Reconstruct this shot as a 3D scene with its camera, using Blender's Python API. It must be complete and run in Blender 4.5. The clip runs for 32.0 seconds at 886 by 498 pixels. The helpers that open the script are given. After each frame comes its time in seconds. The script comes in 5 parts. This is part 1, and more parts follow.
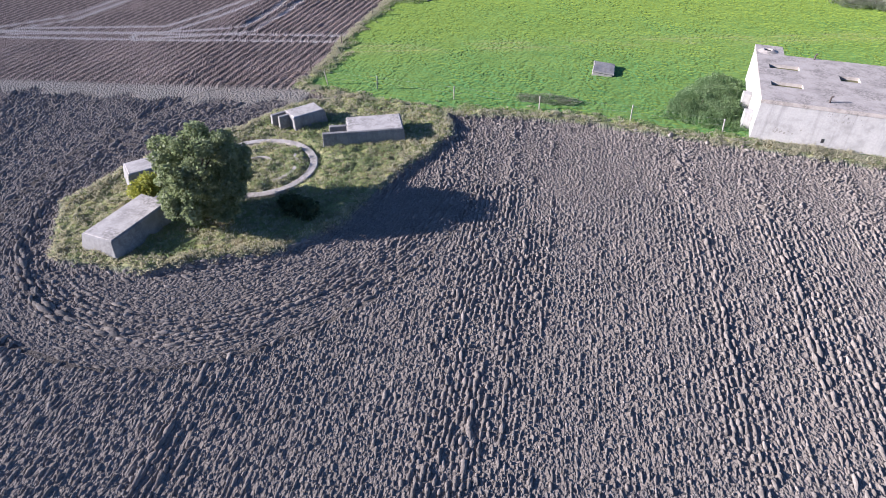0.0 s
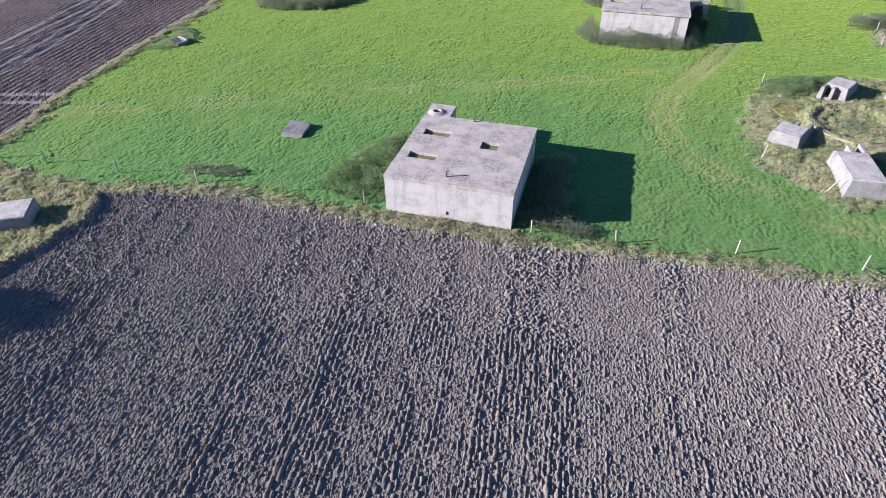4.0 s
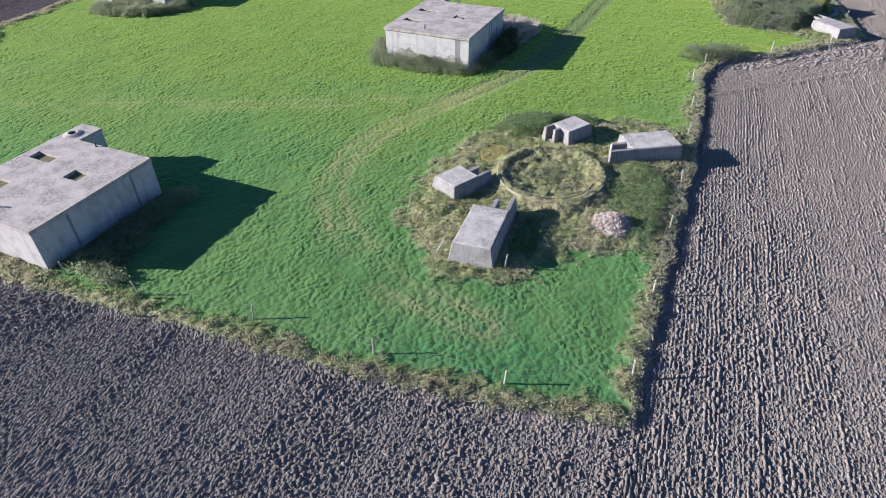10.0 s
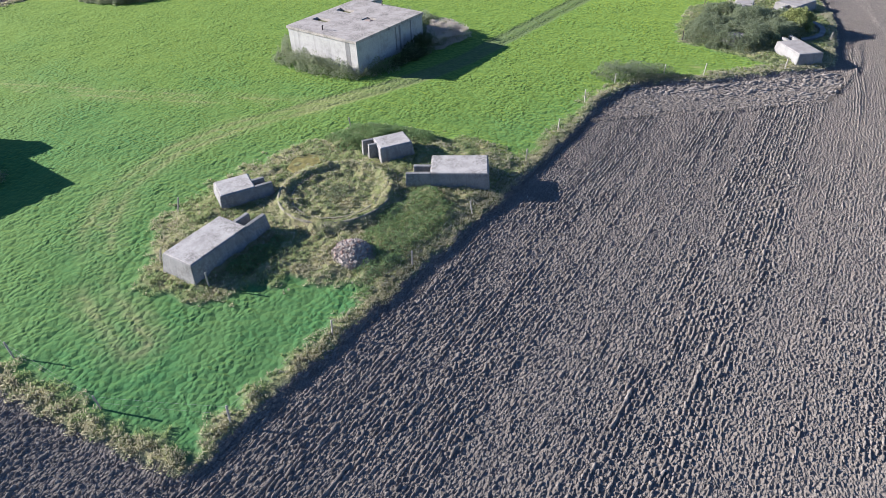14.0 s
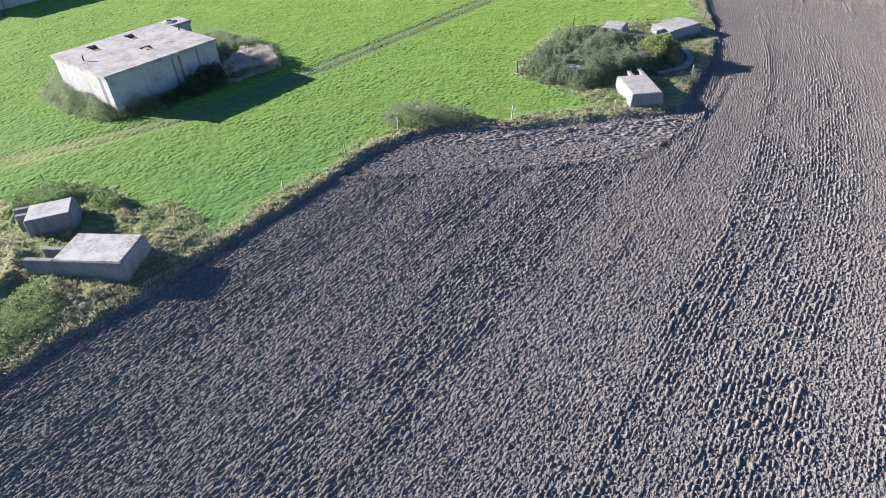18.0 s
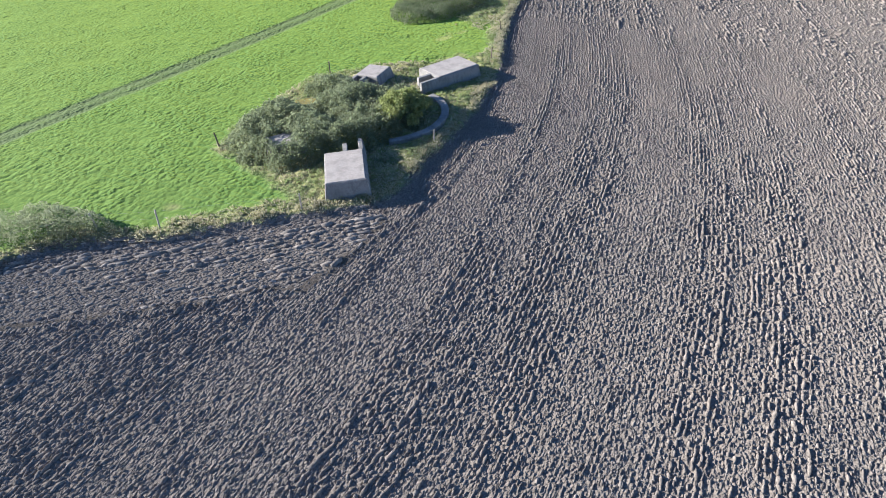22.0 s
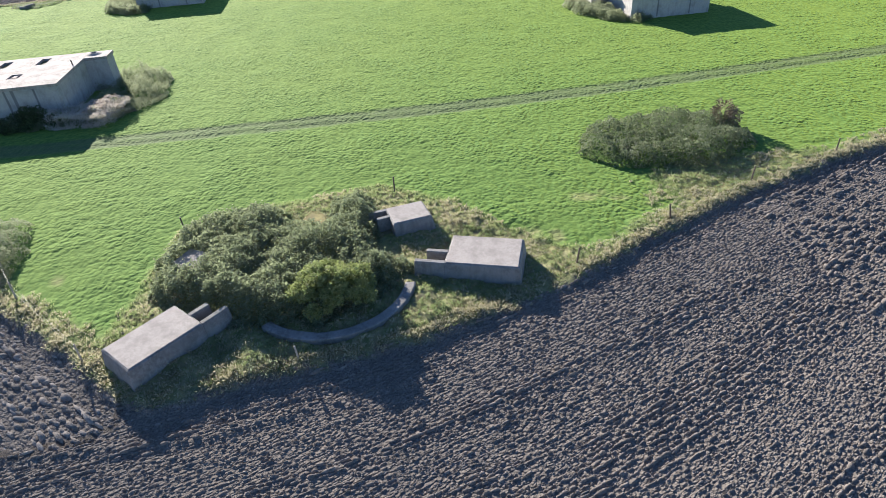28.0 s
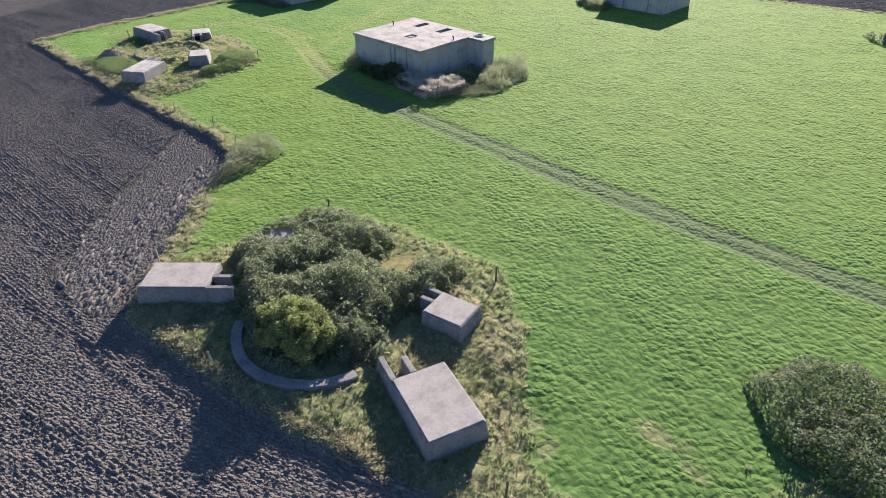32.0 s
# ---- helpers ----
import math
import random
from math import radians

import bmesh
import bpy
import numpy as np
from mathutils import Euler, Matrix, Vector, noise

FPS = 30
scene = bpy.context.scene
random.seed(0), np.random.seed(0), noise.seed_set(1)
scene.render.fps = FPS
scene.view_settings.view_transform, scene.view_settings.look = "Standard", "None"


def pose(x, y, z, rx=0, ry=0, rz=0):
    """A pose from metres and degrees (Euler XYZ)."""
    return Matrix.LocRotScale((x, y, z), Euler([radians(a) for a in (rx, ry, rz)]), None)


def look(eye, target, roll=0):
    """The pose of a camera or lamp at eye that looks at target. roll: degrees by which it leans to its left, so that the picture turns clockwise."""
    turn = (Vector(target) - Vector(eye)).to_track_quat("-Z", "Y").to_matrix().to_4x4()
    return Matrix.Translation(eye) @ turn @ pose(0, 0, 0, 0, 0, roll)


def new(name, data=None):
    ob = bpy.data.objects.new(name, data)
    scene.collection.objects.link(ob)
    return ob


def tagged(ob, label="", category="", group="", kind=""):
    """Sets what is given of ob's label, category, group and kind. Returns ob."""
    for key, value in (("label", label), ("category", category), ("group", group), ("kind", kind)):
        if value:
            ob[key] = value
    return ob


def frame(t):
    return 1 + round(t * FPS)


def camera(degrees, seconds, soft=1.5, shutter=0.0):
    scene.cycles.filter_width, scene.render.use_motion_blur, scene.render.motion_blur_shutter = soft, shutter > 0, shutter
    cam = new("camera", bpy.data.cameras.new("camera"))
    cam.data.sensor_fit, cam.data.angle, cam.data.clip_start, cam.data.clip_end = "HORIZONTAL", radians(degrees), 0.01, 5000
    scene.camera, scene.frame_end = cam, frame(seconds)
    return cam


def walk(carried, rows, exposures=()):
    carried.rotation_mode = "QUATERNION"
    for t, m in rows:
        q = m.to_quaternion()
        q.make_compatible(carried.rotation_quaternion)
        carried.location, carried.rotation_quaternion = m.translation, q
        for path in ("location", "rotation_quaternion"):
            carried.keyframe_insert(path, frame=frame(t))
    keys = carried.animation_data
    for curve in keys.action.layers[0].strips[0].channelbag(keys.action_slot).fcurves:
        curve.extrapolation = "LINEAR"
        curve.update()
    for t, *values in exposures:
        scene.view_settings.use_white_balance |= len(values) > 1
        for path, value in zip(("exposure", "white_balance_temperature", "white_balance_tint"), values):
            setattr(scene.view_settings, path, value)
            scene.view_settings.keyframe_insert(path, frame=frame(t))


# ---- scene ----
cam = camera(72.39, 32.0, soft=0.5)
METRES, EYE, TILT, LEAN, TURN = 196.4, 21.0, 0.0, 0.0, 21.3
ROWS = [
    (0.0, -0.00097, 0.00264, -0.00135, -0.929, -37.385, 0.147),
    (0.5, 0.01487, 0.00334, 0.00198, -0.860, -37.618, 0.343),
    (1.0, 0.03044, 0.00527, 0.00523, -1.029, -37.787, 0.446),
    (1.5, 0.04575, 0.00796, 0.00834, -1.739, -37.878, 0.498),
    (2.0, 0.06088, 0.01048, 0.01158, -2.612, -38.031, 0.525),
    (2.5, 0.07591, 0.01246, 0.01523, -3.425, -38.191, 0.518),
    (3.0, 0.09110, 0.01419, 0.01867, -3.795, -38.247, 0.465),
    (3.5, 0.10600, 0.01576, 0.02143, -4.411, -38.341, 0.373),
    (5.5, 0.16417, 0.02119, 0.02557, -7.939, -37.899, -0.342),
    (6.0, 0.17881, 0.02288, 0.02558, -7.967, -37.888, -0.270),
    (6.5, 0.19386, 0.02499, 0.02515, -7.797, -37.832, -0.168),
    (7.0, 0.20895, 0.02730, 0.02430, -7.116, -37.771, -0.054),
    (7.5, 0.22400, 0.02973, 0.02319, -5.940, -37.732, 0.049),
    (8.0, 0.23865, 0.03199, 0.02210, -4.516, -37.712, 0.137),
    (8.5, 0.25378, 0.03440, 0.02128, -2.664, -37.718, 0.318),
    (9.0, 0.26812, 0.03699, 0.02076, -0.895, -37.786, 0.368),
    (9.5, 0.28303, 0.03937, 0.02015, 0.759, -37.833, 0.506),
    (10.0, 0.29799, 0.04171, 0.01991, 2.310, -37.880, 0.628),
    (10.5, 0.31292, 0.04397, 0.02002, 3.972, -37.952, 0.682),
    (11.0, 0.32804, 0.04616, 0.02003, 5.604, -37.973, 0.779),
    (11.5, 0.34321, 0.04874, 0.01981, 7.026, -38.030, 0.819),
    (12.0, 0.35839, 0.05194, 0.01951, 8.211, -38.097, 0.941),
    (12.5, 0.37333, 0.05624, 0.01886, 9.237, -38.140, 1.050),
    (13.0, 0.38864, 0.06203, 0.01791, 10.517, -38.136, 1.230),
    (13.5, 0.40366, 0.06854, 0.01701, 12.350, -38.052, 1.452),
    (15.5, 0.45924, 0.10374, 0.01269, 17.066, -37.718, 2.152),
    (16.0, 0.47228, 0.11466, 0.01129, 17.439, -37.705, 2.319),
    (16.5, 0.48423, 0.12645, 0.00984, 17.776, -37.700, 2.468),
    (17.0, 0.49535, 0.13876, 0.00837, 17.704, -37.625, 2.545),
    (17.5, 0.50556, 0.15145, 0.00686, 17.306, -37.583, 2.585),
    (18.0, 0.51543, 0.16429, 0.00524, 16.902, -37.547, 2.542),
    (18.5, 0.52511, 0.17702, 0.00368, 16.564, -37.575, 2.498),
    (19.0, 0.53520, 0.18969, 0.00183, 16.220, -37.507, 2.530),
    (19.5, 0.54538, 0.20249, -0.00014, 15.961, -37.470, 2.667),
    (20.0, 0.55566, 0.21537, -0.00171, 15.519, -37.499, 2.854),
    (20.5, 0.56597, 0.22806, -0.00300, 14.950, -37.546, 3.087),
    (21.0, 0.57578, 0.24088, -0.00368, 14.015, -37.634, 3.289),
    (21.5, 0.58481, 0.25384, -0.00430, 13.130, -37.663, 3.440),
    (22.0, 0.59268, 0.26684, -0.00447, 12.451, -37.743, 3.455),
    (22.5, 0.59989, 0.27974, -0.00447, 11.948, -37.766, 3.361),
    (23.0, 0.60648, 0.29275, -0.00414, 11.885, -37.776, 3.256),
    (23.5, 0.61245, 0.30629, -0.00393, 13.710, -37.698, 3.164),
    (24.0, 0.61831, 0.32019, -0.00355, 18.341, -37.485, 3.338),
    (24.5, 0.62382, 0.33458, -0.00328, 23.923, -37.187, 3.555),
    (25.0, 0.62851, 0.34910, -0.00293, 29.630, -36.774, 3.694),
    (25.5, 0.63334, 0.36356, -0.00283, 35.299, -36.284, 3.764),
    (27.5, 0.65282, 0.42105, -0.00143, 54.984, -35.047, 3.618),
    (28.0, 0.65541, 0.43630, -0.00098, 59.616, -34.716, 3.386),
    (28.5, 0.65615, 0.45167, -0.00010, 64.687, -34.436, 3.086),
    (29.0, 0.65545, 0.46713, 0.00072, 69.917, -34.206, 2.734),
    (29.5, 0.65307, 0.48213, 0.00174, 76.384, -33.976, 2.273),
    (30.0, 0.64974, 0.49688, 0.00268, 83.379, -33.747, 1.840),
    (30.5, 0.64470, 0.51158, 0.00392, 90.204, -33.699, 1.382),
    (31.0, 0.63850, 0.52574, 0.00508, 97.154, -33.773, 0.935),
    (31.5, 0.63177, 0.53909, 0.00612, 104.182, -33.818, 0.432),
    (32.0, 0.62488, 0.55239, 0.00696, 111.985, -33.990, -0.005),
]
walk(cam, [(t, pose(0, 0, EYE, TILT, LEAN, TURN) @ pose(METRES * x, METRES * y, METRES * z, 90 + pitch, roll, yaw)) for t, x, y, z, yaw, pitch, roll in ROWS], exposures=[(0, 1.49, 5200, 25), (3.5, 1.46, 5190, 24), (9, 1.37, 5210, 21), (13, 1.41, 5250, 18), (20, 1.78, 5290, 16), (25, 1.72, 5400, 13), (28.5, 1.65, 5560, 16), (32, 1.55, 5660, 20)])

# ---- world and light ----
SUN_AZ, SUN_EL = math.atan2(-0.40, -0.915), radians(19.2)
world = bpy.data.worlds.new("world")
scene.world = world
world.use_nodes = True
wn = world.node_tree.nodes
sky = wn.new("ShaderNodeTexSky")
sky.sky_type, sky.sun_disc = "NISHITA", False
sky.air_density, sky.dust_density, sky.ozone_density = 1.0, 0.2, 4.0
sky.sun_elevation, sky.sun_rotation = SUN_EL, math.atan2(-0.915, -0.40)
wn["Background"].inputs["Strength"].default_value = 0.05
world.node_tree.links.new(sky.outputs["Color"], wn["Background"].inputs["Color"])
sun = new("sun", bpy.data.lights.new("sun", "SUN"))
sun.data.energy, sun.data.angle, sun.data.color = 5.3, radians(0.53), (1.0, 0.872, 0.665)
to_sun = Vector((math.cos(SUN_AZ) * math.cos(SUN_EL), math.sin(SUN_AZ) * math.cos(SUN_EL), math.sin(SUN_EL)))
sun.matrix_world = look(to_sun * 100, (0, 0, 0))


# ---- material tools ----
class Mat:
    """Small builder for one procedural material."""

    def __init__(self, name, rough=0.9):
        self.m = bpy.data.materials.new(name)
        self.m.use_nodes = True
        self.t = self.m.node_tree
        self.b = self.t.nodes["Principled BSDF"]
        self.b.inputs["Roughness"].default_value = rough
        self.b.inputs["Specular IOR Level"].default_value = 0.25
        self.co = self.t.nodes.new("ShaderNodeTexCoord").outputs["Object"]

    def put(self, value, socket):
        if isinstance(value, (int, float)):
            socket.default_value = value
        elif isinstance(value, tuple):
            socket.default_value = (*value, 1.0) if len(value) == 3 and len(socket.default_value) == 4 else value
        else:
            self.t.links.new(value, socket)

    def noise(self, scale, detail=3.0, rough=0.55, stretch=None, co=None):
        n = self.t.nodes.new("ShaderNodeTexNoise")
        n.inputs["Scale"].default_value, n.inputs["Detail"].default_value, n.inputs["Roughness"].default_value = scale, detail, rough
        co = co or self.co
        if stretch:
            mp = self.t.nodes.new("ShaderNodeMapping")
            mp.inputs["Scale"].default_value = stretch
            self.t.links.new(co, mp.inputs["Vector"])
            co = mp.outputs["Vector"]
        self.t.links.new(co, n.inputs["Vector"])
        return n.outputs["Fac"]

    def ramp(self, fac, stops):
        r = self.t.nodes.new("ShaderNodeValToRGB")
        while len(r.color_ramp.elements) < len(stops):
            r.color_ramp.elements.new(0.5)
        for e, (p, c) in zip(r.color_ramp.elements, stops):
            e.position, e.color = p, (*c, 1.0) if isinstance(c, tuple) else (c, c, c, 1.0)
        self.t.links.new(fac, r.inputs["Fac"])
        return r.outputs["Color"]

    def mix(self, fac, a, b, kind="MIX"):
        x = self.t.nodes.new("ShaderNodeMix")
        x.data_type, x.blend_type = "RGBA", kind
        self.put(fac, x.inputs["Factor"])
        self.put(a, x.inputs[6])
        self.put(b, x.inputs[7])
        return x.outputs[2]

    def math(self, op, a, b=0.0):
        x = self.t.nodes.new("ShaderNodeMath")
        x.operation = op
        self.put(a, x.inputs[0])
        self.put(b, x.inputs[1])
        return x.outputs[0]

    def attr(self, name):
        a = self.t.nodes.new("ShaderNodeAttribute")
        a.attribute_name = name
        return a.outputs["Fac"]

    def island(self):
        return self.t.nodes.new("ShaderNodeNewGeometry").outputs["Random Per Island"]

    def random(self):
        return self.t.nodes.new("ShaderNodeObjectInfo").outputs["Random"]

    def bump(self, height, strength=0.4, distance=0.05):
        b = self.t.nodes.new("ShaderNodeBump")
        b.inputs["Strength"].default_value, b.inputs["Distance"].default_value = strength, distance
        self.t.links.new(height, b.inputs["Height"])
        self.t.links.new(b.outputs["Normal"], self.b.inputs["Normal"])

    def colour(self, value):
        self.put(value, self.b.inputs["Base Color"])
        return self

    def leafy(self, colour, amount=0.35):
        """Lets part of the light through, as thin leaves do."""
        tr = self.t.nodes.new("ShaderNodeBsdfTranslucent")
        mx = self.t.nodes.new("ShaderNodeMixShader")
        mx.inputs["Fac"].default_value = amount
        self.put(colour, tr.inputs["Color"])
        self.t.links.new(self.b.outputs["BSDF"], mx.inputs[1])
        self.t.links.new(tr.outputs["BSDF"], mx.inputs[2])
        self.t.links.new(mx.outputs["Shader"], self.t.nodes["Material Output"].inputs["Surface"])
        return self


def plain(name, colour, rough=0.8, spread=0.25, scale=6.0):
    m = Mat(name, rough)
    lo, hi = tuple(c * (1 - spread) for c in colour), tuple(min(1, c * (1 + spread)) for c in colour)
    m.colour(m.ramp(m.noise(scale, 4), [(0.3, lo), (0.7, hi)]))
    return m.m


def foliage(name, dark, mid, light, through_colour, amount=0.35, rough=0.55, gloss=0.15):
    m = Mat(name, rough)
    c = m.ramp(m.island(), [(0.0, dark), (0.5, mid), (1.0, light)])
    c = m.mix(m.ramp(m.noise(0.6, 2), [(0.35, 0.0), (0.7, 0.5)]), c, light)
    c = m.mix(m.ramp(m.noise(2.1, 2), [(0.45, 0.0), (0.7, 0.5)]), c, dark)
    m.colour(c)
    m.b.inputs["Specular IOR Level"].default_value = gloss
    return m.leafy(through_colour, amount).m


# ---- materials ----
def concrete(name, base, moss=0.0, dirt=0.5):
    m = Mat(name, 0.92)
    dark, light = tuple(c * 0.62 for c in base), tuple(min(0.8, c * 1.12) for c in base)
    c = m.ramp(m.noise(1.1, 5, 0.62), [(0.28, dark), (0.5, base), (0.75, light)])
    c = m.mix(m.ramp(m.noise(7.0, 4, 0.7), [(0.42, 0.0), (0.62, 0.45)]), c, tuple(k * 0.75 for k in base))
    streak = m.ramp(m.noise(2.2, 4, 0.6, (1.0, 1.0, 0.10)), [(0.52, 0.0), (0.70, dirt)])
    c = m.mix(streak, c, tuple(k * 0.42 for k in base))
    if moss:
        where = m.math("MULTIPLY", m.ramp(m.noise(0.75, 4, 0.55), [(0.45, 0.0), (0.60, 1.0)]), m.ramp(m.noise(5.0, 6, 0.75), [(0.42, 0.0), (0.58, moss)]))
        c = m.mix(where, c, (0.095, 0.085, 0.068))
    c = m.mix(m.ramp(m.noise(45.0, 2), [(0.3, 0.25), (0.55, 0.0)]), c, tuple(k * 0.55 for k in base))
    m.colour(c)
    m.bump(m.noise(22.0, 5, 0.7), 0.5, 0.02)
    return m.m


CONCRETE_WALL = concrete("weathered_concrete_wall", (0.44, 0.42, 0.39), 0.0, 0.35)
CONCRETE_ROOF = concrete("weathered_concrete_roof", (0.42, 0.375, 0.33), 0.6, 0.0)
# Shelter walls are toned darker than their roofs: side shade put into the colour.
CONCRETE_OLD = concrete("old_concrete_shade_toned", (0.265, 0.254, 0.24), 0.45, 0.5)
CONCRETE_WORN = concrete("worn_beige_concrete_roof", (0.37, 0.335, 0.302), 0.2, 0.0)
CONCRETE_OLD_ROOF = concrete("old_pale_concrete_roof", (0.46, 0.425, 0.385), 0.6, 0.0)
CONCRETE_PATH = concrete("pale_concrete_ring", (0.43, 0.39, 0.34), 0.6, 0.0)
MOSSY = concrete("moss_grown_kerb", (0.29, 0.265, 0.185), 0.8, 0.0)
STAIN_SHADE = concrete("stained_and_shade_concrete", (0.23, 0.222, 0.215), 0.3, 0.3)
CHIPPED = plain("chipped_concrete", (0.29, 0.268, 0.24), 0.95, 0.3, 30.0)
CHIPPED_PALE = plain("pale_field_stone", (0.27, 0.24, 0.20), 0.95, 0.25, 9.0)
DARK = plain("dark_interior", (0.03, 0.03, 0.03), 0.95)
MOSS = plain("mossy_hole_floor", (0.13, 0.125, 0.065), 0.95, 0.5, 9.0)
RUST = plain("rusty_iron", (0.085, 0.07, 0.062), 0.75, 0.4, 20.0)
POST_WOOD = plain("pale_weathered_post", (0.36, 0.33, 0.28), 0.85, 0.2, 14.0)
DARK_WOOD = plain("dark_weathered_post", (0.13, 0.105, 0.085), 0.85, 0.3, 14.0)
WIRE = plain("galvanised_wire", (0.30, 0.29, 0.28), 0.5, 0.15)
BARK = plain("bark", (0.11, 0.085, 0.065), 0.95, 0.4, 12.0)
TWIG = plain("dry_stems", (0.22, 0.17, 0.12), 0.9, 0.35, 10.0)
WATER_MUD = plain("wet_mud", (0.19, 0.165, 0.05), 0.85, 0.45, 2.0)

rub = Mat("broken_brick_and_rubble", 0.9)
rub.colour(rub.mix(rub.ramp(rub.noise(9, 3), [(0.4, 0.0), (0.65, 0.5)]),
                   rub.ramp(rub.island(), [(0.0, (0.30, 0.265, 0.235)), (0.45, (0.38, 0.33, 0.285)), (0.75, (0.22, 0.19, 0.165)), (1.0, (0.27, 0.16, 0.12))]),
                   (0.23, 0.195, 0.17)))
RUBBLE = rub.m

LEAF_TREE = foliage("tree_leaves", (0.115, 0.138, 0.066), (0.205, 0.232, 0.118), (0.33, 0.35, 0.20), (0.26, 0.31, 0.14), 0.4)
LEAF_DARK = foliage("dark_leaves", (0.03, 0.042, 0.02), (0.055, 0.072, 0.035), (0.10, 0.122, 0.062), (0.08, 0.11, 0.04))
LEAF_YELLOW = foliage("yellowing_leaves", (0.30, 0.34, 0.06), (0.42, 0.45, 0.09), (0.52, 0.53, 0.14), (0.30, 0.28, 0.04))
LEAF_BRAMBLE = foliage("bramble_leaves", (0.085, 0.106, 0.062), (0.185, 0.21, 0.13), (0.30, 0.325, 0.23), (0.27, 0.31, 0.17), 0.5, 0.75, 0.08)
LEAF_NETTLE = foliage("nettle_leaves", (0.075, 0.13, 0.05), (0.14, 0.21, 0.09), (0.22, 0.285, 0.145), (0.24, 0.33, 0.12), 0.4)
LEAF_LIGHT = foliage("elder_leaves", (0.18, 0.205, 0.07), (0.31, 0.33, 0.12), (0.42, 0.425, 0.18), (0.25, 0.30, 0.11), 0.42)
LEAF_GREY = foliage("grey_green_nettles", (0.075, 0.096, 0.052), (0.135, 0.162, 0.095), (0.215, 0.238, 0.155), (0.32, 0.36, 0.21), 0.55)
LEAF_SCRUB = foliage("scrub_leaves", (0.066, 0.088, 0.048), (0.142, 0.170, 0.095), (0.25, 0.272, 0.175), (0.20, 0.235, 0.12), 0.38)
LEAF_REED = foliage("olive_reeds", (0.11, 0.135, 0.078), (0.185, 0.215, 0.125), (0.275, 0.30, 0.20), (0.27, 0.30, 0.18), 0.52)
BLADE_STRAW = foliage("dry_grass", (0.25, 0.245, 0.165), (0.35, 0.335, 0.235), (0.45, 0.425, 0.32), (0.48, 0.44, 0.28), 0.4, 0.8)
BLADE_GREEN = foliage("rank_grass", (0.15, 0.185, 0.088), (0.205, 0.24, 0.12), (0.275, 0.305, 0.165), (0.30, 0.37, 0.15), 0.4, 0.7)
SEED_HEADS = foliage("pale_seed_heads", (0.46, 0.405, 0.345), (0.58, 0.52, 0.45), (0.68, 0.615, 0.54), (0.5, 0.45, 0.38), 0.35, 0.9)


# ---- mesh tools ----
def part(name, bm, material, parent=None, label=""):
    """Links a bmesh as one mesh object, under its thing where there is one."""
    me = bpy.data.meshes.new(name)
    bm.to_mesh(me)
    bm.free()
    me.materials.append(material)
    ob = new(name, me)
    ob.parent = parent
    return tagged(ob, label)


def raw(name, verts, faces, material, parent=None, smooth=False):
    """Links arrays of vertices and equal-sided faces as one mesh object."""
    me = bpy.data.meshes.new(name)
    verts, faces = np.asarray(verts, np.float32), np.asarray(faces, np.int32)
    k = faces.shape[1]
    me.vertices.add(len(verts))
    me.vertices.foreach_set("co", verts.ravel())
    me.loops.add(faces.size)
    me.loops.foreach_set("vertex_index", faces.ravel())
    me.polygons.add(len(faces))
    me.polygons.foreach_set("loop_start", np.arange(0, faces.size, k, dtype=np.int32))
    me.polygons.foreach_set("loop_total", np.full(len(faces), k, np.int32))
    me.polygons.foreach_set("use_smooth", np.full(len(faces), smooth))
    me.update(calc_edges=True)
    me.materials.append(material)
    ob = new(name, me)
    ob.parent = parent
    return ob


def thing(name, m, label, category, group="", kind=""):
    ob = new(name)
    ob.matrix_world = m
    ob.empty_display_size = 0.3
    return tagged(ob, label, category, group, kind)


def bevelled(bm, width, segments=1):
    bmesh.ops.bevel(bm, geom=bm.edges[:], offset=width, segments=segments, affect="EDGES", clamp_overlap=True)
    return bm


def hexa(bot, top, z0, z1):
    """A block between two rectangles (x0, x1, y0, y1), one low and one high."""
    bm = bmesh.new()
    vs = [bm.verts.new((x, y, z)) for (x0, x1, y0, y1), z in ((bot, z0), (top, z1)) for x, y in ((x0, y0), (x1, y0), (x1, y1), (x0, y1))]
    for f in ((3, 2, 1, 0), (4, 5, 6, 7), (0, 1, 5, 4), (1, 2, 6, 5), (2, 3, 7, 6), (3, 0, 4, 7)):
        bm.faces.new([vs[i] for i in f])
    return bm


def box(x0, x1, y0, y1, z0, z1, bevel=0.0):
    bm = hexa((x0, x1, y0, y1), (x0, x1, y0, y1), z0, z1)
    return bevelled(bm, bevel) if bevel else bm


def roughen(bm, cuts, size, seed=0.0):
    """Cuts the faces up and moves the corners a little, for worn, uneven masonry."""
    bmesh.ops.subdivide_edges(bm, edges=bm.edges[:], cuts=cuts, use_grid_fill=True)
    for v in bm.verts:
        v.co += noise.noise_vector(v.co * 1.3 + Vector((seed, seed, 0))) * size
    return bm


